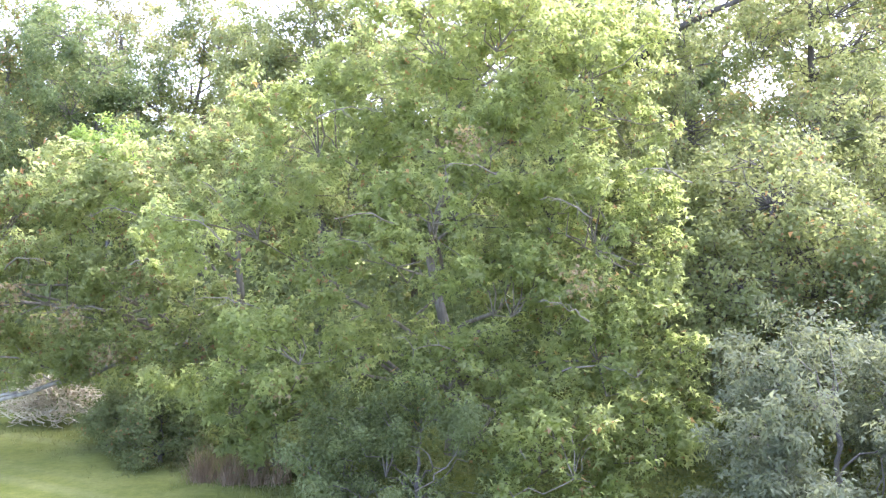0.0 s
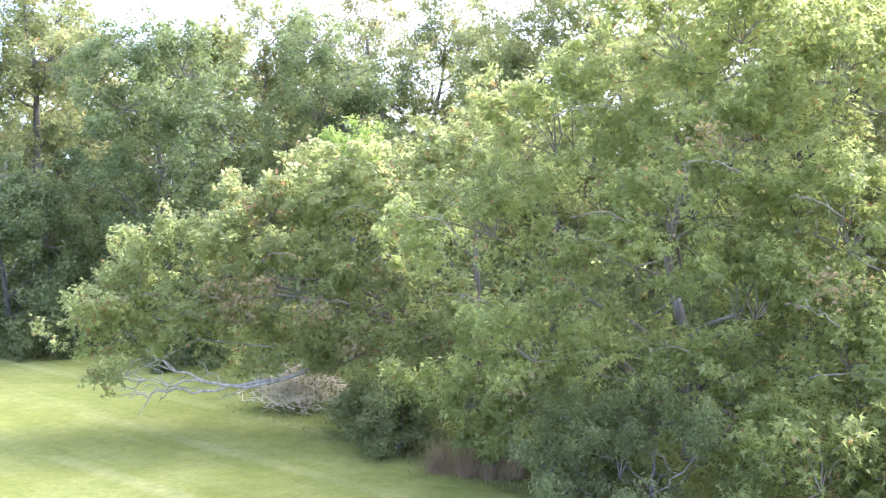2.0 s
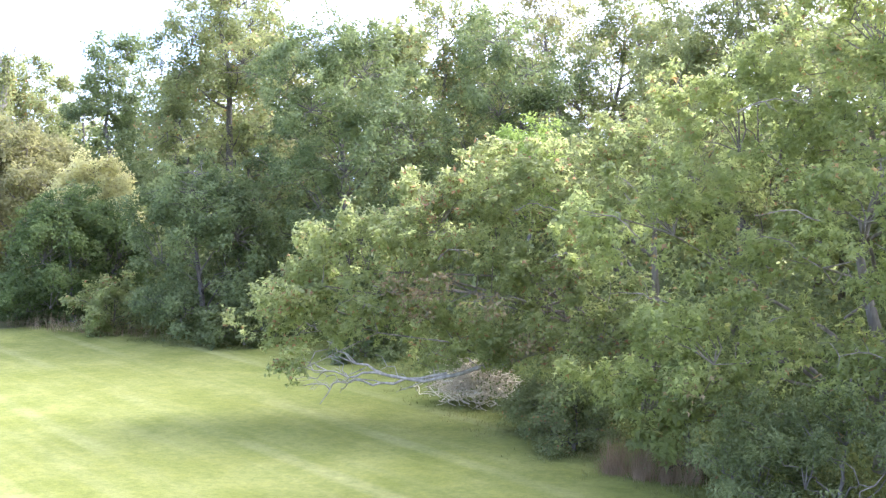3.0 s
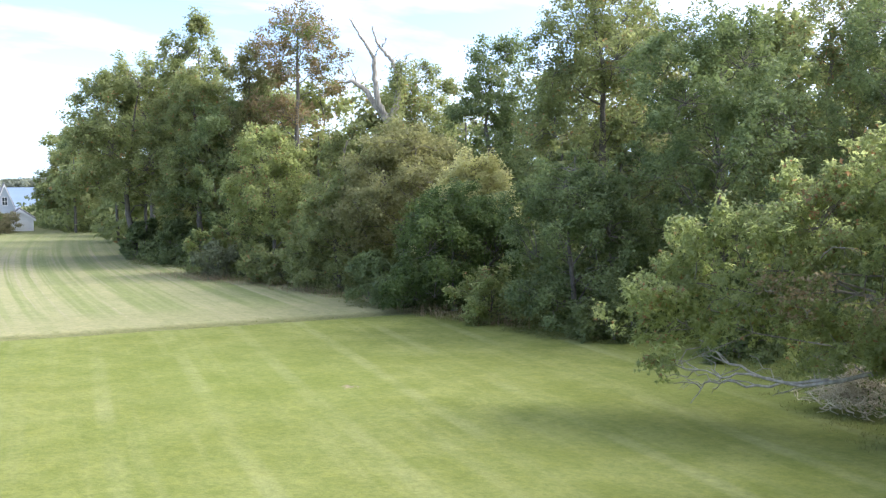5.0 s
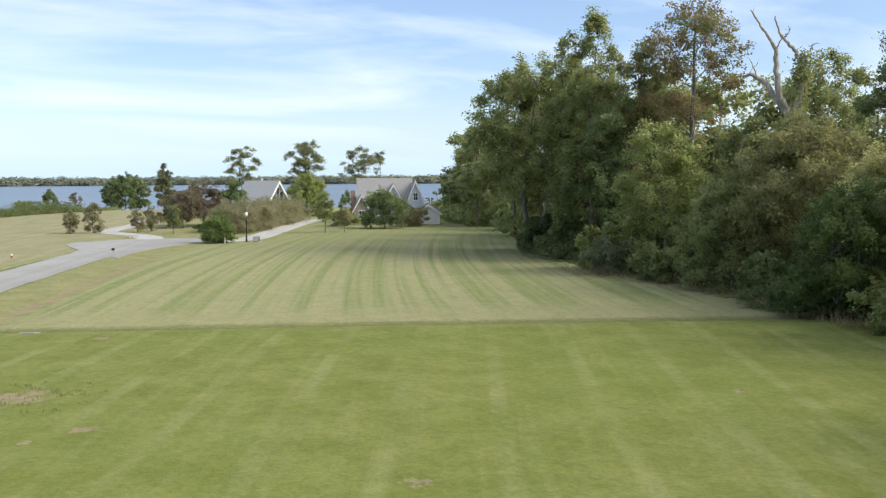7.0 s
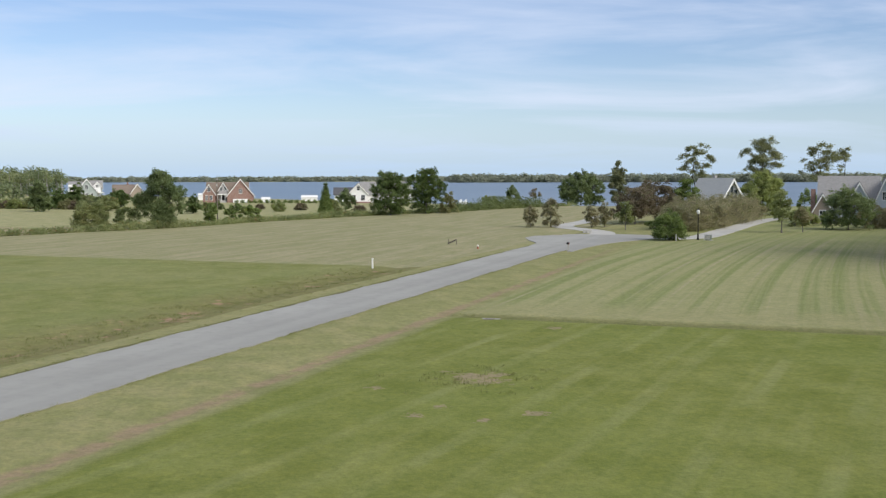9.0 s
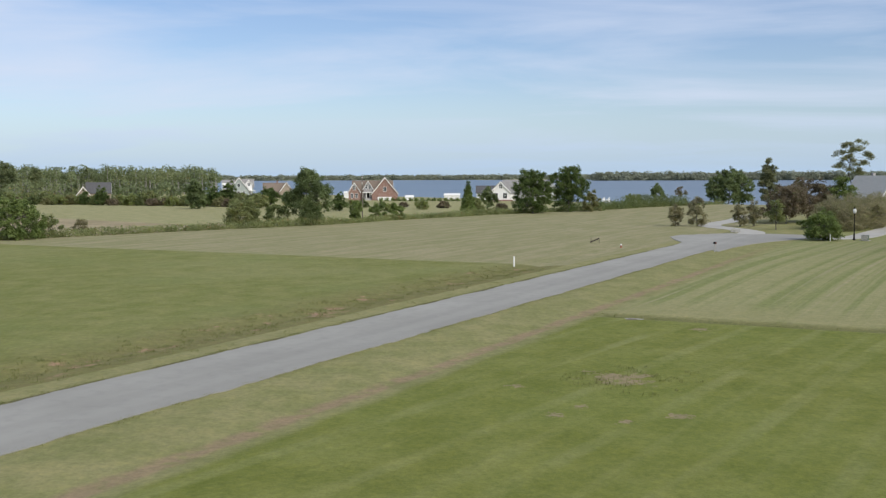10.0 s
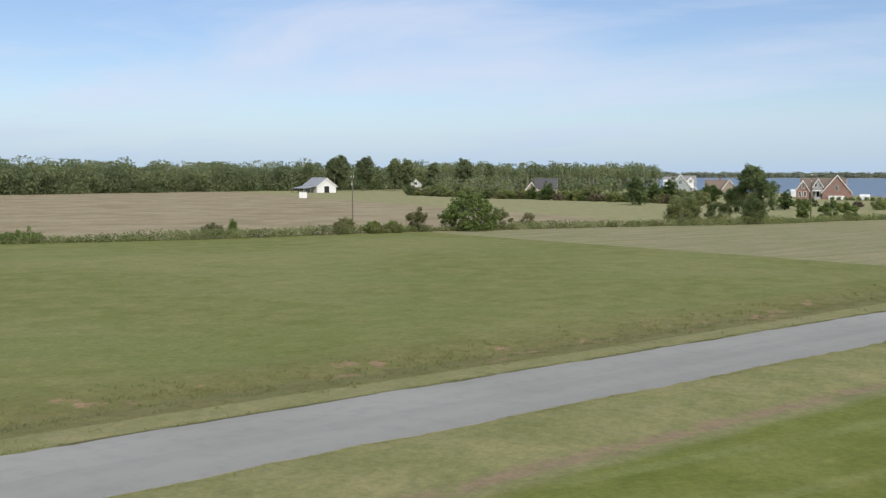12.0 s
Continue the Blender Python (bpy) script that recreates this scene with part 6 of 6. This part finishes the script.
def block(parent, cx, cy, w, d, eave, ridge, wall, roof, front=True, over=0.4, trim=TRIM, z0=0.0):
    """A gabled block. front: the gable looks towards -y, else towards x. w runs along x, d along y."""
    def put(bm):
        if not front:
            turned(bm, True)
        bmesh.ops.translate(bm, verts=bm.verts, vec=(cx, cy, 0))
        return bm
    ww, dd = (w, d) if front else (d, w)
    a, b = ww / 2, dd / 2
    part("wall", put(prism([(-a, z0), (a, z0), (a, eave), (0, ridge), (-a, eave)], -b, b)), wall, parent)
    k = (ridge - eave) / a
    t = 0.22
    for sgn in (-1, 1):
        edge = [(0, ridge + 0.03), (sgn * (a + over), eave - k * over + 0.03), (sgn * (a + over), eave - k * over + 0.03 + t), (0, ridge + 0.03 + t)]
        part("roof", put(prism(edge, -b - over, b + over)), roof, parent)
        if trim:
            face = [(0, ridge + 0.02), (sgn * (a + over + 0.03), eave - k * over), (sgn * (a + over + 0.03), eave - k * over - 0.42), (0, ridge - 0.46)]
            part("bargeboard", put(prism(face, -b - over - 0.08, -b - over - 0.005)), trim, parent, "white gable board")


def window(parent, x, y, z, w, h, face="front"):
    """A framed window; face: front looks to -y, side looks to +x."""
    fr = bmesh.new()
    t = 0.12
    for a, b in (((-w / 2 - t, -0.08, -t), (w / 2 + t, 0.02, 0)), ((-w / 2 - t, -0.08, h), (w / 2 + t, 0.02, h + t)), ((-w / 2 - t, -0.08, 0), (-w / 2, 0.02, h)), ((w / 2, -0.08, 0), (w / 2 + t, 0.02, h)),
                 ((-0.04, -0.06, 0), (0.04, 0.02, h)), ((-w / 2, -0.06, h * 0.5 - 0.03), (w / 2, 0.02, h * 0.5 + 0.03))):
        box(fr, a, b)
    pn = box(bmesh.new(), (-w / 2, -0.03, 0), (w / 2, 0.01, h))
    for bm in (fr, pn):
        if face == "side":
            turned(bm, True)
        bmesh.ops.translate(bm, verts=bm.verts, vec=(x, y, z))
    win = part("window", fr, TRIM, parent, "white-framed window")
    part("pane", pn, GLASS, win)


def slab(name, parent, a, b, mat, label="", bevel=0.0):
    return part(name, box(bmesh.new(), a, b, bevel), mat, parent, label)


def brick_house():
    h = thing("brick_house", (-385, -68.5), "red-brick lakeside house with steep gables", "house", turn=100.2)
    h.scale = (0.82, 0.85, 0.93)
    block(h, 0, 3, 18, 9, 3.4, 7.6, BRICK, SHINGLE_BROWN, front=False)
    block(h, 5.5, -1.5, 11.6, 10, 2.9, 9.2, BRICK, SHINGLE_BROWN)
    block(h, -8.2, -0.5, 5.2, 8, 3.6, 7.2, BRICK, SHINGLE_BROWN)
    block(h, -2.0, -0.6, 4.0, 4, 5.0, 7.9, STONE, SHINGLE_BROWN)
    for x, z in ((-9.2, 1.0), (-7.2, 1.0), (-8.2, 4.2)):
        window(h, x, -4.52, z, 1.0, 1.7)
    window(h, 5.5, -6.52, 3.6, 1.3, 1.6)
    for x in (-2.9, -1.1):
        window(h, x, -2.62, 4.6, 0.9, 1.4)
    slab("porch_roof", h, (-4.6, -4.6, 3.0), (0.6, -2.6, 3.3), TRIM)
    for x in (-4.4, -2.8, -1.2, 0.4):
        slab("porch_post", h, (x - 0.12, -4.5, 0.9), (x + 0.12, -4.26, 3.0), TRIM)
    slab("door", h, (-2.5, -2.72, 0.9), (-1.5, -2.6, 3.0), DARK_PAINT, "dark front door")
    for i in range(5):
        slab("step", h, (-3.4, -5.0 - 0.3 * i, 0), (-0.6, -4.6 - 0.3 * i, 0.9 - 0.18 * i), CONCRETE)
    slab("garage_wall", h, (2.2, -7.4, 0), (8.6, -6.55, 1.4), TRIM, "low white terrace wall")


def grey_gable_house():
    h = thing("lake_house", (-453.6, -141.5), "grey-green house with white trim and balconies", "house", turn=107.3)
    h.scale = (0.84, 0.84, 0.98)
    block(h, 0.5, -1, 10, 9, 3.4, 8.8, SIDING_GREY, SHINGLE_GREY)
    block(h, -5.0, 1.5, 6.0, 7, 5.4, 7.4, SIDING_WHITE, SHINGLE_GREY, front=False)
    block(h, 4.0, 3.0, 8, 6, 4.6, 7.8, SIDING_GREY, SHINGLE_GREY, front=False)
    window(h, 0.5, -5.52, 4.4, 1.4, 1.6)
    for x in (-2.2, 0.5, 3.0):
        window(h, x, -5.52, 1.0, 1.1, 1.5)
    for z in (2.7, 5.2):
        slab("balcony", h, (-8.4, -4.4, z), (-4.4, -2.0, z + 0.25), TRIM, "white balcony")
        slab("balcony_rail", h, (-8.4, -4.4, z + 0.3), (-4.4, -4.3, z + 1.1), TRIM, "white balcony rail")
    block(h, 5.6, 0.6, 3.4, 5, 6.0, 7.7, SIDING_WHITE, SHINGLE_GREY)
    window(h, 5.6, -1.92, 5.0, 1.2, 1.0)
    slab("porch_rail", h, (4.6, -4.8, 0.4), (9.0, -4.7, 1.2), TRIM, "white porch rail")
    slab("garage_door", h, (-3.4, -5.6, 0.0), (-0.6, -5.5, 2.2), TRIM, "white garage door")
    for x in (-8.3, -6.4, -4.6):
        slab("balcony_post", h, (x - 0.1, -4.3, 0), (x + 0.1, -4.1, 6.2), TRIM)
    slab("porch_roof", h, (4.6, -4.8, 2.6), (9.0, -2.0, 2.9), TRIM)
    for x in (5.0, 6.8, 8.8):
        slab("porch_post", h, (x - 0.1, -4.7, 0), (x + 0.1, -4.5, 2.6), TRIM)


def tan_house():
    h = thing("tan_house", (-429, -116), "tan house with broad brown roofs", "house", turn=105.1)
    h.scale = (0.82, 0.85, 0.92)
    block(h, -2, 1, 12, 8, 3.0, 6.6, SIDING_TAN, SHINGLE_BROWN, front=False)
    block(h, 3.6, -1.5, 6.5, 8, 3.2, 7.2, SIDING_TAN, SHINGLE_BROWN)
    window(h, 3.6, -5.52, 1.0, 1.5, 1.5)
    window(h, -4, -3.02, 1.0, 1.5, 1.4)
    slab("chimney", h, (-1.4, 0.6, 4), (-0.6, 1.4, 7.8), BRICK)


def white_house():
    h = thing("white_house", (-371, -16.5), "white house with grey roof and front gable", "house", turn=92.2)
    block(h, -3.4, -1.6, 6.4, 8, 3.6, 6.9, SIDING_WHITE, SHINGLE_GREY)
    block(h, 6.0, 1.0, 17, 9, 3.0, 7.2, SIDING_WHITE, SHINGLE_GREY, front=False)
    block(h, 14.0, -1.0, 5.0, 8, 3.4, 8.0, SIDING_WHITE, SHINGLE_GREY)
    for x in (-5.0, -1.8):
        window(h, x, -5.62, 1.0, 1.3, 1.8)
    window(h, -3.4, -5.62, 4.5, 0.9, 1.3)
    slab("terrace", h, (-7, -6.4, 0), (1.0, -5.64, 0.5), BRICK, "low brick terrace")


def dark_roof_house():
    h = thing("low_house", (-392, -24), "low white house under a dark roof", "house", turn=93.6)
    block(h, 0, 0, 12, 8, 2.6, 5.0, SIDING_WHITE, SHINGLE_DARK, front=False)
    for x in (-3.5, 0, 3.5):
        window(h, x, -4.02, 0.9, 1.2, 1.3)


def lake_lodge():
    h = thing("lake_lodge", (-231, 67), "lodge with a long pale roof and glass gable", "house", turn=25.0)
    block(h, 0, 0, 12, 8.5, 3.4, 8.6, SIDING_WHITE, SHINGLE_PALE, front=False, over=0.7)
    h.scale = (0.86, 0.8, 0.98)
    # tall panes in the gable end that looks along +x
    for y, z0, z1 in ((-2.6, 3.4, 4.8), (-1.3, 3.4, 6.2), (0.0, 3.4, 7.2), (1.3, 3.4, 6.2), (2.6, 3.4, 4.8)):
        slab("window", h, (6.0, y - 0.55, z0), (6.06, y + 0.55, z1), GLASS, "tall dark gable pane")
    for sgn in (-1, 1):
        bm = prism([(0, 8.75), (sgn * 5.0, 2.9), (sgn * 5.0, 2.55), (0, 8.3)], -6.85, -6.75)
        turned(bm, True)
        part("bargeboard", bm, TRIM, h, "white gable board")
    slab("chimney", h, (-2.0, 0.8, 6), (-1.2, 1.6, 9.4), STONE)


def blue_house():
    h = thing("blue_house", (-197, 84), "pale blue house with grey roofs and gables", "house", turn=66.8)
    h.scale = (0.82, 0.85, 0.96)
    block(h, -1.5, 3.0, 13, 9, 4.6, 9.2, SIDING_BLUE, SHINGLE_GREY, front=False)
    block(h, 6.2, -0.5, 5.0, 9, 3.6, 8.9, SIDING_BLUE, SHINGLE_GREY)
    block(h, 0.8, -0.2, 3.4, 4, 5.6, 8.2, SIDING_BLUE, SHINGLE_GREY)
    block(h, -7.0, -1.0, 3.8, 6, 3.0, 6.0, SIDING_TAN, SHINGLE_GREY)
    window(h, 6.2, -5.02, 4.8, 1.0, 1.5)
    window(h, 6.2, -5.02, 1.0, 1.2, 1.5)
    window(h, 0.8, -2.22, 4.4, 1.2, 1.3)
    window(h, -7.0, -4.02, 1.0, 1.3, 1.6)
    slab("porch_roof", h, (-3.2, -3.4, 3.0), (3.6, -1.5, 3.3), SHINGLE_GREY)
    for x in (-3.0, -0.6, 1.4, 3.4):
        slab("porch_post", h, (x - 0.1, -3.3, 0), (x + 0.1, -3.1, 3.0), TRIM)
    slab("chimney", h, (-9.8, 0.2, 0), (-8.8, 1.4, 6.8), BRICK, "red brick chimney")
    g = thing("garage", (-187, 87.8), "small white garage with grey roof", "garage", turn=65.5)
    block(g, 0, 0, 4.6, 6, 2.4, 4.0, SIDING_WHITE, SHINGLE_GREY)
    slab("door", g, (-1.4, -3.08, 0), (1.4, -3.0, 2.1), TRIM, "white panelled door")


def barn():
    h = thing("barn", (-383.8, -288.9), "white barn with grey tin roof and lean-to", "barn", turn=154.0)
    block(h, 1.5, 0, 9.5, 14, 3.2, 6.6, SIDING_WHITE, TIN, front=True)
    # no opening is cut: a near-black slab paints the shade inside
    slab("doorway", h, (0.4, -7.06, 0), (2.8, -6.98, 2.9), DARK_PAINT, "open doorway painted as a dark shaded slab")
    bm = prism([(-3.2, 3.0), (-9.0, 1.9), (-9.0, 2.05), (-3.2, 3.2)], -6.5, 6.5)
    part("lean_to_roof", bm, TIN, h, "sloping tin lean-to roof")
    for x in (-8.8, -6.2):
        for y in (-6, -2, 2, 6):
            slab("post", h, (x - 0.1, y - 0.1, 0), (x + 0.1, y + 0.1, 2.0), POLEWOOD)
    t = thing("white_tank", (-295.8, -228.6), "square white container at the field's edge", "container", turn=127.7)
    slab("body", t, (-1.4, -1.0, 0.0), (1.4, 1.0, 1.9), SIDING_WHITE, bevel=0.08)
    slab("lid", t, (-1.45, -1.05, 1.9), (1.45, 1.05, 2.1), TRIM, bevel=0.04)


def far_houses():
    h = thing("farmhouse", (-396, -181.5), "old farmhouse with weathered dark roof", "house", turn=114.6)
    h.scale = (0.76, 0.8, 0.95)
    block(h, 1.5, 0, 12, 8, 3.0, 7.0, SIDING_TAN, SHINGLE_DARK, front=False)
    block(h, -6.0, -1, 6, 7, 2.6, 5.6, SIDING_TAN, SHINGLE_BROWN)
    h = thing("farmhouse", (-462.3, -284.2), "small white farmhouse before the wood", "house", turn=121.6)
    block(h, 0, 0, 6.0, 7, 3.2, 5.9, SIDING_WHITE, SHINGLE_GREY)
    window(h, 0, -3.52, 3.0, 1.6, 1.2)
    for p, w, z, tn in (((-398, -40), 6, 1.4, 95.8), ((-384, -54.5), 3.0, 1.0, 98.2), ((-420, -84), 5, 2.0, 101)):
        b = thing("shed", p, "low white boat shed by the lake", "shed", "white sheds by the lake", tn)
        block(b, 0, 0, w, 3, z, z + 0.6, SIDING_WHITE, TRIM, front=False, over=0.15, trim=None)


brick_house(), grey_gable_house(), tan_house(), white_house(), dark_roof_house(), lake_lodge(), blue_house(), barn(), far_houses()

# a planted row of small shrubs before the brick house
first = None
for i in range(20):
    u = i / 19
    p = (-372 + 6 * u + 0.5 * math.sin(i * 2.1), -63 + 41 * u)
    if first is None:
        first = shrub("row_shrub", "small planted shrub in a row", p, 1.2, 0.7, CEDAR, 8, 6, 6, 0.35, 91, group="planted row before the brick house")
    else:
        copy_thing(first, pose(p[0], p[1], 0, 0, 0, 37 * i))


# ---------------------------------------------------------------- small things by the lane
def lathe(profile, sides=14):
    """A turned shape from (radius, height) pairs."""
    bm = bmesh.new()
    rings = [[bm.verts.new((r * math.cos(2 * math.pi * i / sides), r * math.sin(2 * math.pi * i / sides), z)) for i in range(sides)] for r, z in profile]
    for a, b in zip(rings, rings[1:]):
        for i in range(sides):
            j = (i + 1) % sides
            bm.faces.new((a[i], a[j], b[j], b[i]))
    bm.faces.new(list(reversed(rings[0]))), bm.faces.new(rings[-1])
    return bm


def street_lamp():
    t = thing("street_lamp", (-147.4, 40.3), "black lamp post with a pale acorn globe", "lamp")
    part("post", lathe([(0.2, 0), (0.2, 0.12), (0.13, 0.2), (0.11, 0.8), (0.07, 0.95), (0.055, 3.5), (0.08, 3.55), (0.08, 3.65)]), BLACK_METAL, t)
    part("globe", lathe([(0.09, 3.65), (0.19, 3.78), (0.24, 3.98), (0.2, 4.2), (0.12, 4.32)]), LAMP_GLASS, t, "pale glass globe")
    part("cap", lathe([(0.16, 4.3), (0.12, 4.4), (0.03, 4.5), (0.015, 4.6)]), BLACK_METAL, t)


def utility_box():
    t = thing("utility_box", (-146.1, 41.4), "green utility cabinet with a pale side", "utility box", turn=60)
    slab("body", t, (-0.42, -0.36, 0.08), (0.42, 0.36, 0.78), GREENBOX, bevel=0.04)
    slab("plinth", t, (-0.6, -0.5, 0.0), (0.6, 0.5, 0.08), CONCRETE)
    slab("door", t, (-0.38, -0.39, 0.14), (0.38, -0.36, 0.74), CONCRETE, "pale door")


def mailbox():
    t = thing("mailbox", (-124.1, 18.3), "dark mailbox on a short post", "mailbox", turn=70)
    slab("post", t, (-0.05, -0.05, 0), (0.05, 0.05, 0.95), CONCRETE)
    bm = prism([(-0.14, 0.95), (0.14, 0.95), (0.14, 1.1), (0.09, 1.2), (-0.09, 1.2), (-0.14, 1.1)], -0.28, 0.28)
    part("box", bm, BLACK_METAL, t)
    slab("flag", t, (0.145, -0.1, 1.0), (0.16, 0.1, 1.16), RED_PAINT)


def marker_post(name, label, p, h, w, mat, cat):
    t = thing(name, p, label, cat, turn=80)
    slab("post", t, (-w / 2, -w / 2, 0), (w / 2, w / 2, h), mat, bevel=w * 0.15)
    slab("cap", t, (-w * 0.6, -w * 0.6, h), (w * 0.6, w * 0.6, h + w * 0.35), mat, bevel=w * 0.1)


def hydrant():
    t = thing("hydrant", (-130.8, 7.9), "small red and white standpipe in the grass", "hydrant")
    part("barrel", lathe([(0.13, 0), (0.13, 0.05), (0.08, 0.07), (0.08, 0.28), (0.1, 0.3)]), RED_PAINT, t)
    part("bonnet", lathe([(0.1, 0.3), (0.1, 0.38), (0.07, 0.46), (0.02, 0.5)]), TRIM, t, "white bonnet")


def fallen_sign():
    t = thing("fallen_sign", (-139.5, 5.0), "leaning dark sign board on two stakes", "sign", turn=60)
    bm = box(bmesh.new(), (-0.7, -0.03, 0.3), (0.7, 0.03, 0.48))
    bmesh.ops.rotate(bm, verts=bm.verts, cent=(0, 0, 0.3), matrix=Matrix.Rotation(radians(-22), 3, "Y"))
    part("board", bm, POLEWOOD, t)
    for x in (-0.6, 0.6):
        slab("stake", t, (x - 0.03, 0.035, 0), (x + 0.03, 0.09, 0.7), POLEWOOD)


def utility_pole(p, h, label, drop=False):
    t = thing("utility_pole", p, label, "pole")
    part("shaft", lathe([(0.13, 0), (0.12, h * 0.3), (0.085, h)], 10), POLEWOOD, t)
    slab("bracket", t, (-0.45, -0.06, h - 0.5), (0.45, 0.06, h - 0.38), POLEWOOD)
    for x in (-0.38, 0.38):
        bm = lathe([(0.05, h - 0.38), (0.07, h - 0.3), (0.04, h - 0.2)], 8)
        bmesh.ops.translate(bm, verts=bm.verts, vec=(x, 0, 0))
        part("insulator", bm, TRIM, t, "white insulator")
    bm = lathe([(0.1, h - 1.7), (0.12, h - 1.65), (0.12, h - 1.25), (0.06, h - 1.2)], 10)
    bmesh.ops.translate(bm, verts=bm.verts, vec=(0.2, 0, 0))
    part("transformer", bm, CONCRETE, t, "pale grey can")


def culvert():
    t = thing("culvert", (-65.5, 4.6), "grey concrete culvert lid in the ditch", "culvert", turn=-20)
    slab("lid", t, (-0.85, -0.6, -0.3), (0.85, 0.6, -0.02), ASPHALT, bevel=0.03)
    slab("grate", t, (-0.5, -0.3, -0.02), (0.5, 0.3, 0.0), POLEWOOD)


def pipe_end():
    t = thing("drain_end", (-166.2, 27.6), "pale concrete drain end at the driveway", "drain", turn=80)
    slab("head", t, (-0.7, -0.15, 0), (0.7, 0.15, 0.55), CONCRETE, bevel=0.05)
    part("pipe", lathe([(0.25, -0.1), (0.25, 0.3)]), CONCRETE, t)


street_lamp(), utility_box(), mailbox(), hydrant(), fallen_sign(), culvert(), pipe_end()
marker_post("marker_post", "short white marker post in the verge", (-102.9, -4.2), 0.95, 0.16, TRIM, "post")
marker_post("marker_post", "short pale post beside a cedar", (-144.8, 36.5), 0.9, 0.12, TRIM, "post")
utility_pole((-142.7, -100.0), 8.6, "wooden utility pole at the stubble field")
utility_pole((-207.4, -39.0), 9.0, "wooden utility pole on the field hedge")
for a, d in ((128.3, 470), (126.0, 505), (124.4, 520)):
    utility_pole(polar(a, d), 8.0, "distant utility pole near the barn")


def tussocks():
    """Coarse grass along ditches, verges and round the bare soil."""
    rng = np.random.default_rng(95)
    spots = []
    for _ in range(450):
        spots.append(at_lane(64.6 + rng.normal() * 0.5, rng.uniform(-22, 26)))
    for _ in range(1100):
        spots.append(at_lane(rng.uniform(-10, 95), -39.2 + rng.normal() * 1.6))
    for _ in range(700):
        spots.append(at_lane(rng.uniform(0, 120), -34.35 + rng.normal() * 0.12))
        spots.append(at_lane(rng.uniform(0, 120), -27.95 + rng.normal() * 0.12))
    for _ in range(60):
        spots.append(Vector((-46.5 + rng.normal() * 1.7, 2.7 + rng.normal() * 1.7, 0)))
    c = smooth_line(EDGE, 8)
    for _ in range(2600):
        q = c[rng.integers(8, len(c))]
        spots.append(Vector((q[0] + rng.normal() * 1.2, q[1] - 0.5 + rng.normal() * 0.6, 0)))
    base = np.array([[q.x, q.y, 0] for q in spots])
    base[:, 2] = ground_z(base[:, 0], base[:, 1])
    per = 12
    w = np.repeat(base, per, axis=0) + rng.normal(size=(len(base) * per, 3)) * np.array([0.16, 0.16, 0])
    n = len(w)
    t = unit(rng.normal(size=(n, 3)) * 0.4 + np.array([0, 0, 1.0]))
    b = unit(np.cross(t, ball(rng, n)))
    L = rng.uniform(0.05, 0.17, (n, 1))
    across = w[:, 0] * LANE_V.x + w[:, 1] * LANE_V.y
    L[(across > -35.2) & (across < -27.2)] *= 0.45
    L[(across > -24) & (np.abs(w[:, 0] * LANE_S.x + w[:, 1] * LANE_S.y - 64.6) < 3)] *= 0.5
    v = np.stack([w - b * 0.016, w + b * 0.016, w + t * L], 1).reshape(-1, 3)
    tagged(new("grass_tussocks", mesh_of("grass_tussocks", v, np.arange(n * 3).reshape(n, 3), TUFT)), "coarse unmown grass along ditch and verge", "grass", kind="stuff")


TUFT = leaf_material("coarse_grass", (0.150, 0.172, 0.062), (0.195, 0.205, 0.082), (0.250, 0.245, 0.120), 0.4, 0.4, 0.8)
tussocks()


def parked_car():
    t = thing("parked_car", (-444, -131.5), "dark grey car parked by the lake house", "car", turn=30)
    part("body", prism([(-2.2, 0.35), (2.2, 0.35), (2.25, 0.8), (1.5, 0.95), (0.9, 1.45), (-1.2, 1.48), (-2.0, 1.0), (-2.25, 0.85)], -0.88, 0.88), DARK_PAINT, t)
    for y in (-0.9, 0.89):
        part("side_window", prism([(-1.6, 1.0), (1.2, 1.0), (0.8, 1.38), (-1.15, 1.4)], y, y + 0.012), GLASS, t)
    for x in (-1.35, 1.4):
        for y in (-0.92, 0.74):
            bm = lathe([(0.33, 0.0), (0.34, 0.04), (0.34, 0.14), (0.33, 0.18)], 14)
            bmesh.ops.rotate(bm, verts=bm.verts, cent=(0, 0, 0), matrix=Matrix.Rotation(radians(-90), 3, "X"))
            bmesh.ops.translate(bm, verts=bm.verts, vec=(x, y, 0.34))
            part("wheel", bm, BLACK_METAL, t)


def pier():
    t = thing("pier", (-352, 16), "low white wooden pier over the lake", "pier", turn=86)
    slab("deck", t, (-1.0, -2, 0.15), (1.0, 26, 0.35), TRIM)
    for i in range(8):
        for x in (-0.9, 0.9):
            slab("pile", t, (x - 0.12, -1.5 + 3.8 * i, -4.0), (x + 0.12, -1.26 + 3.8 * i, 1.1), TRIM)


parked_car(), pier()
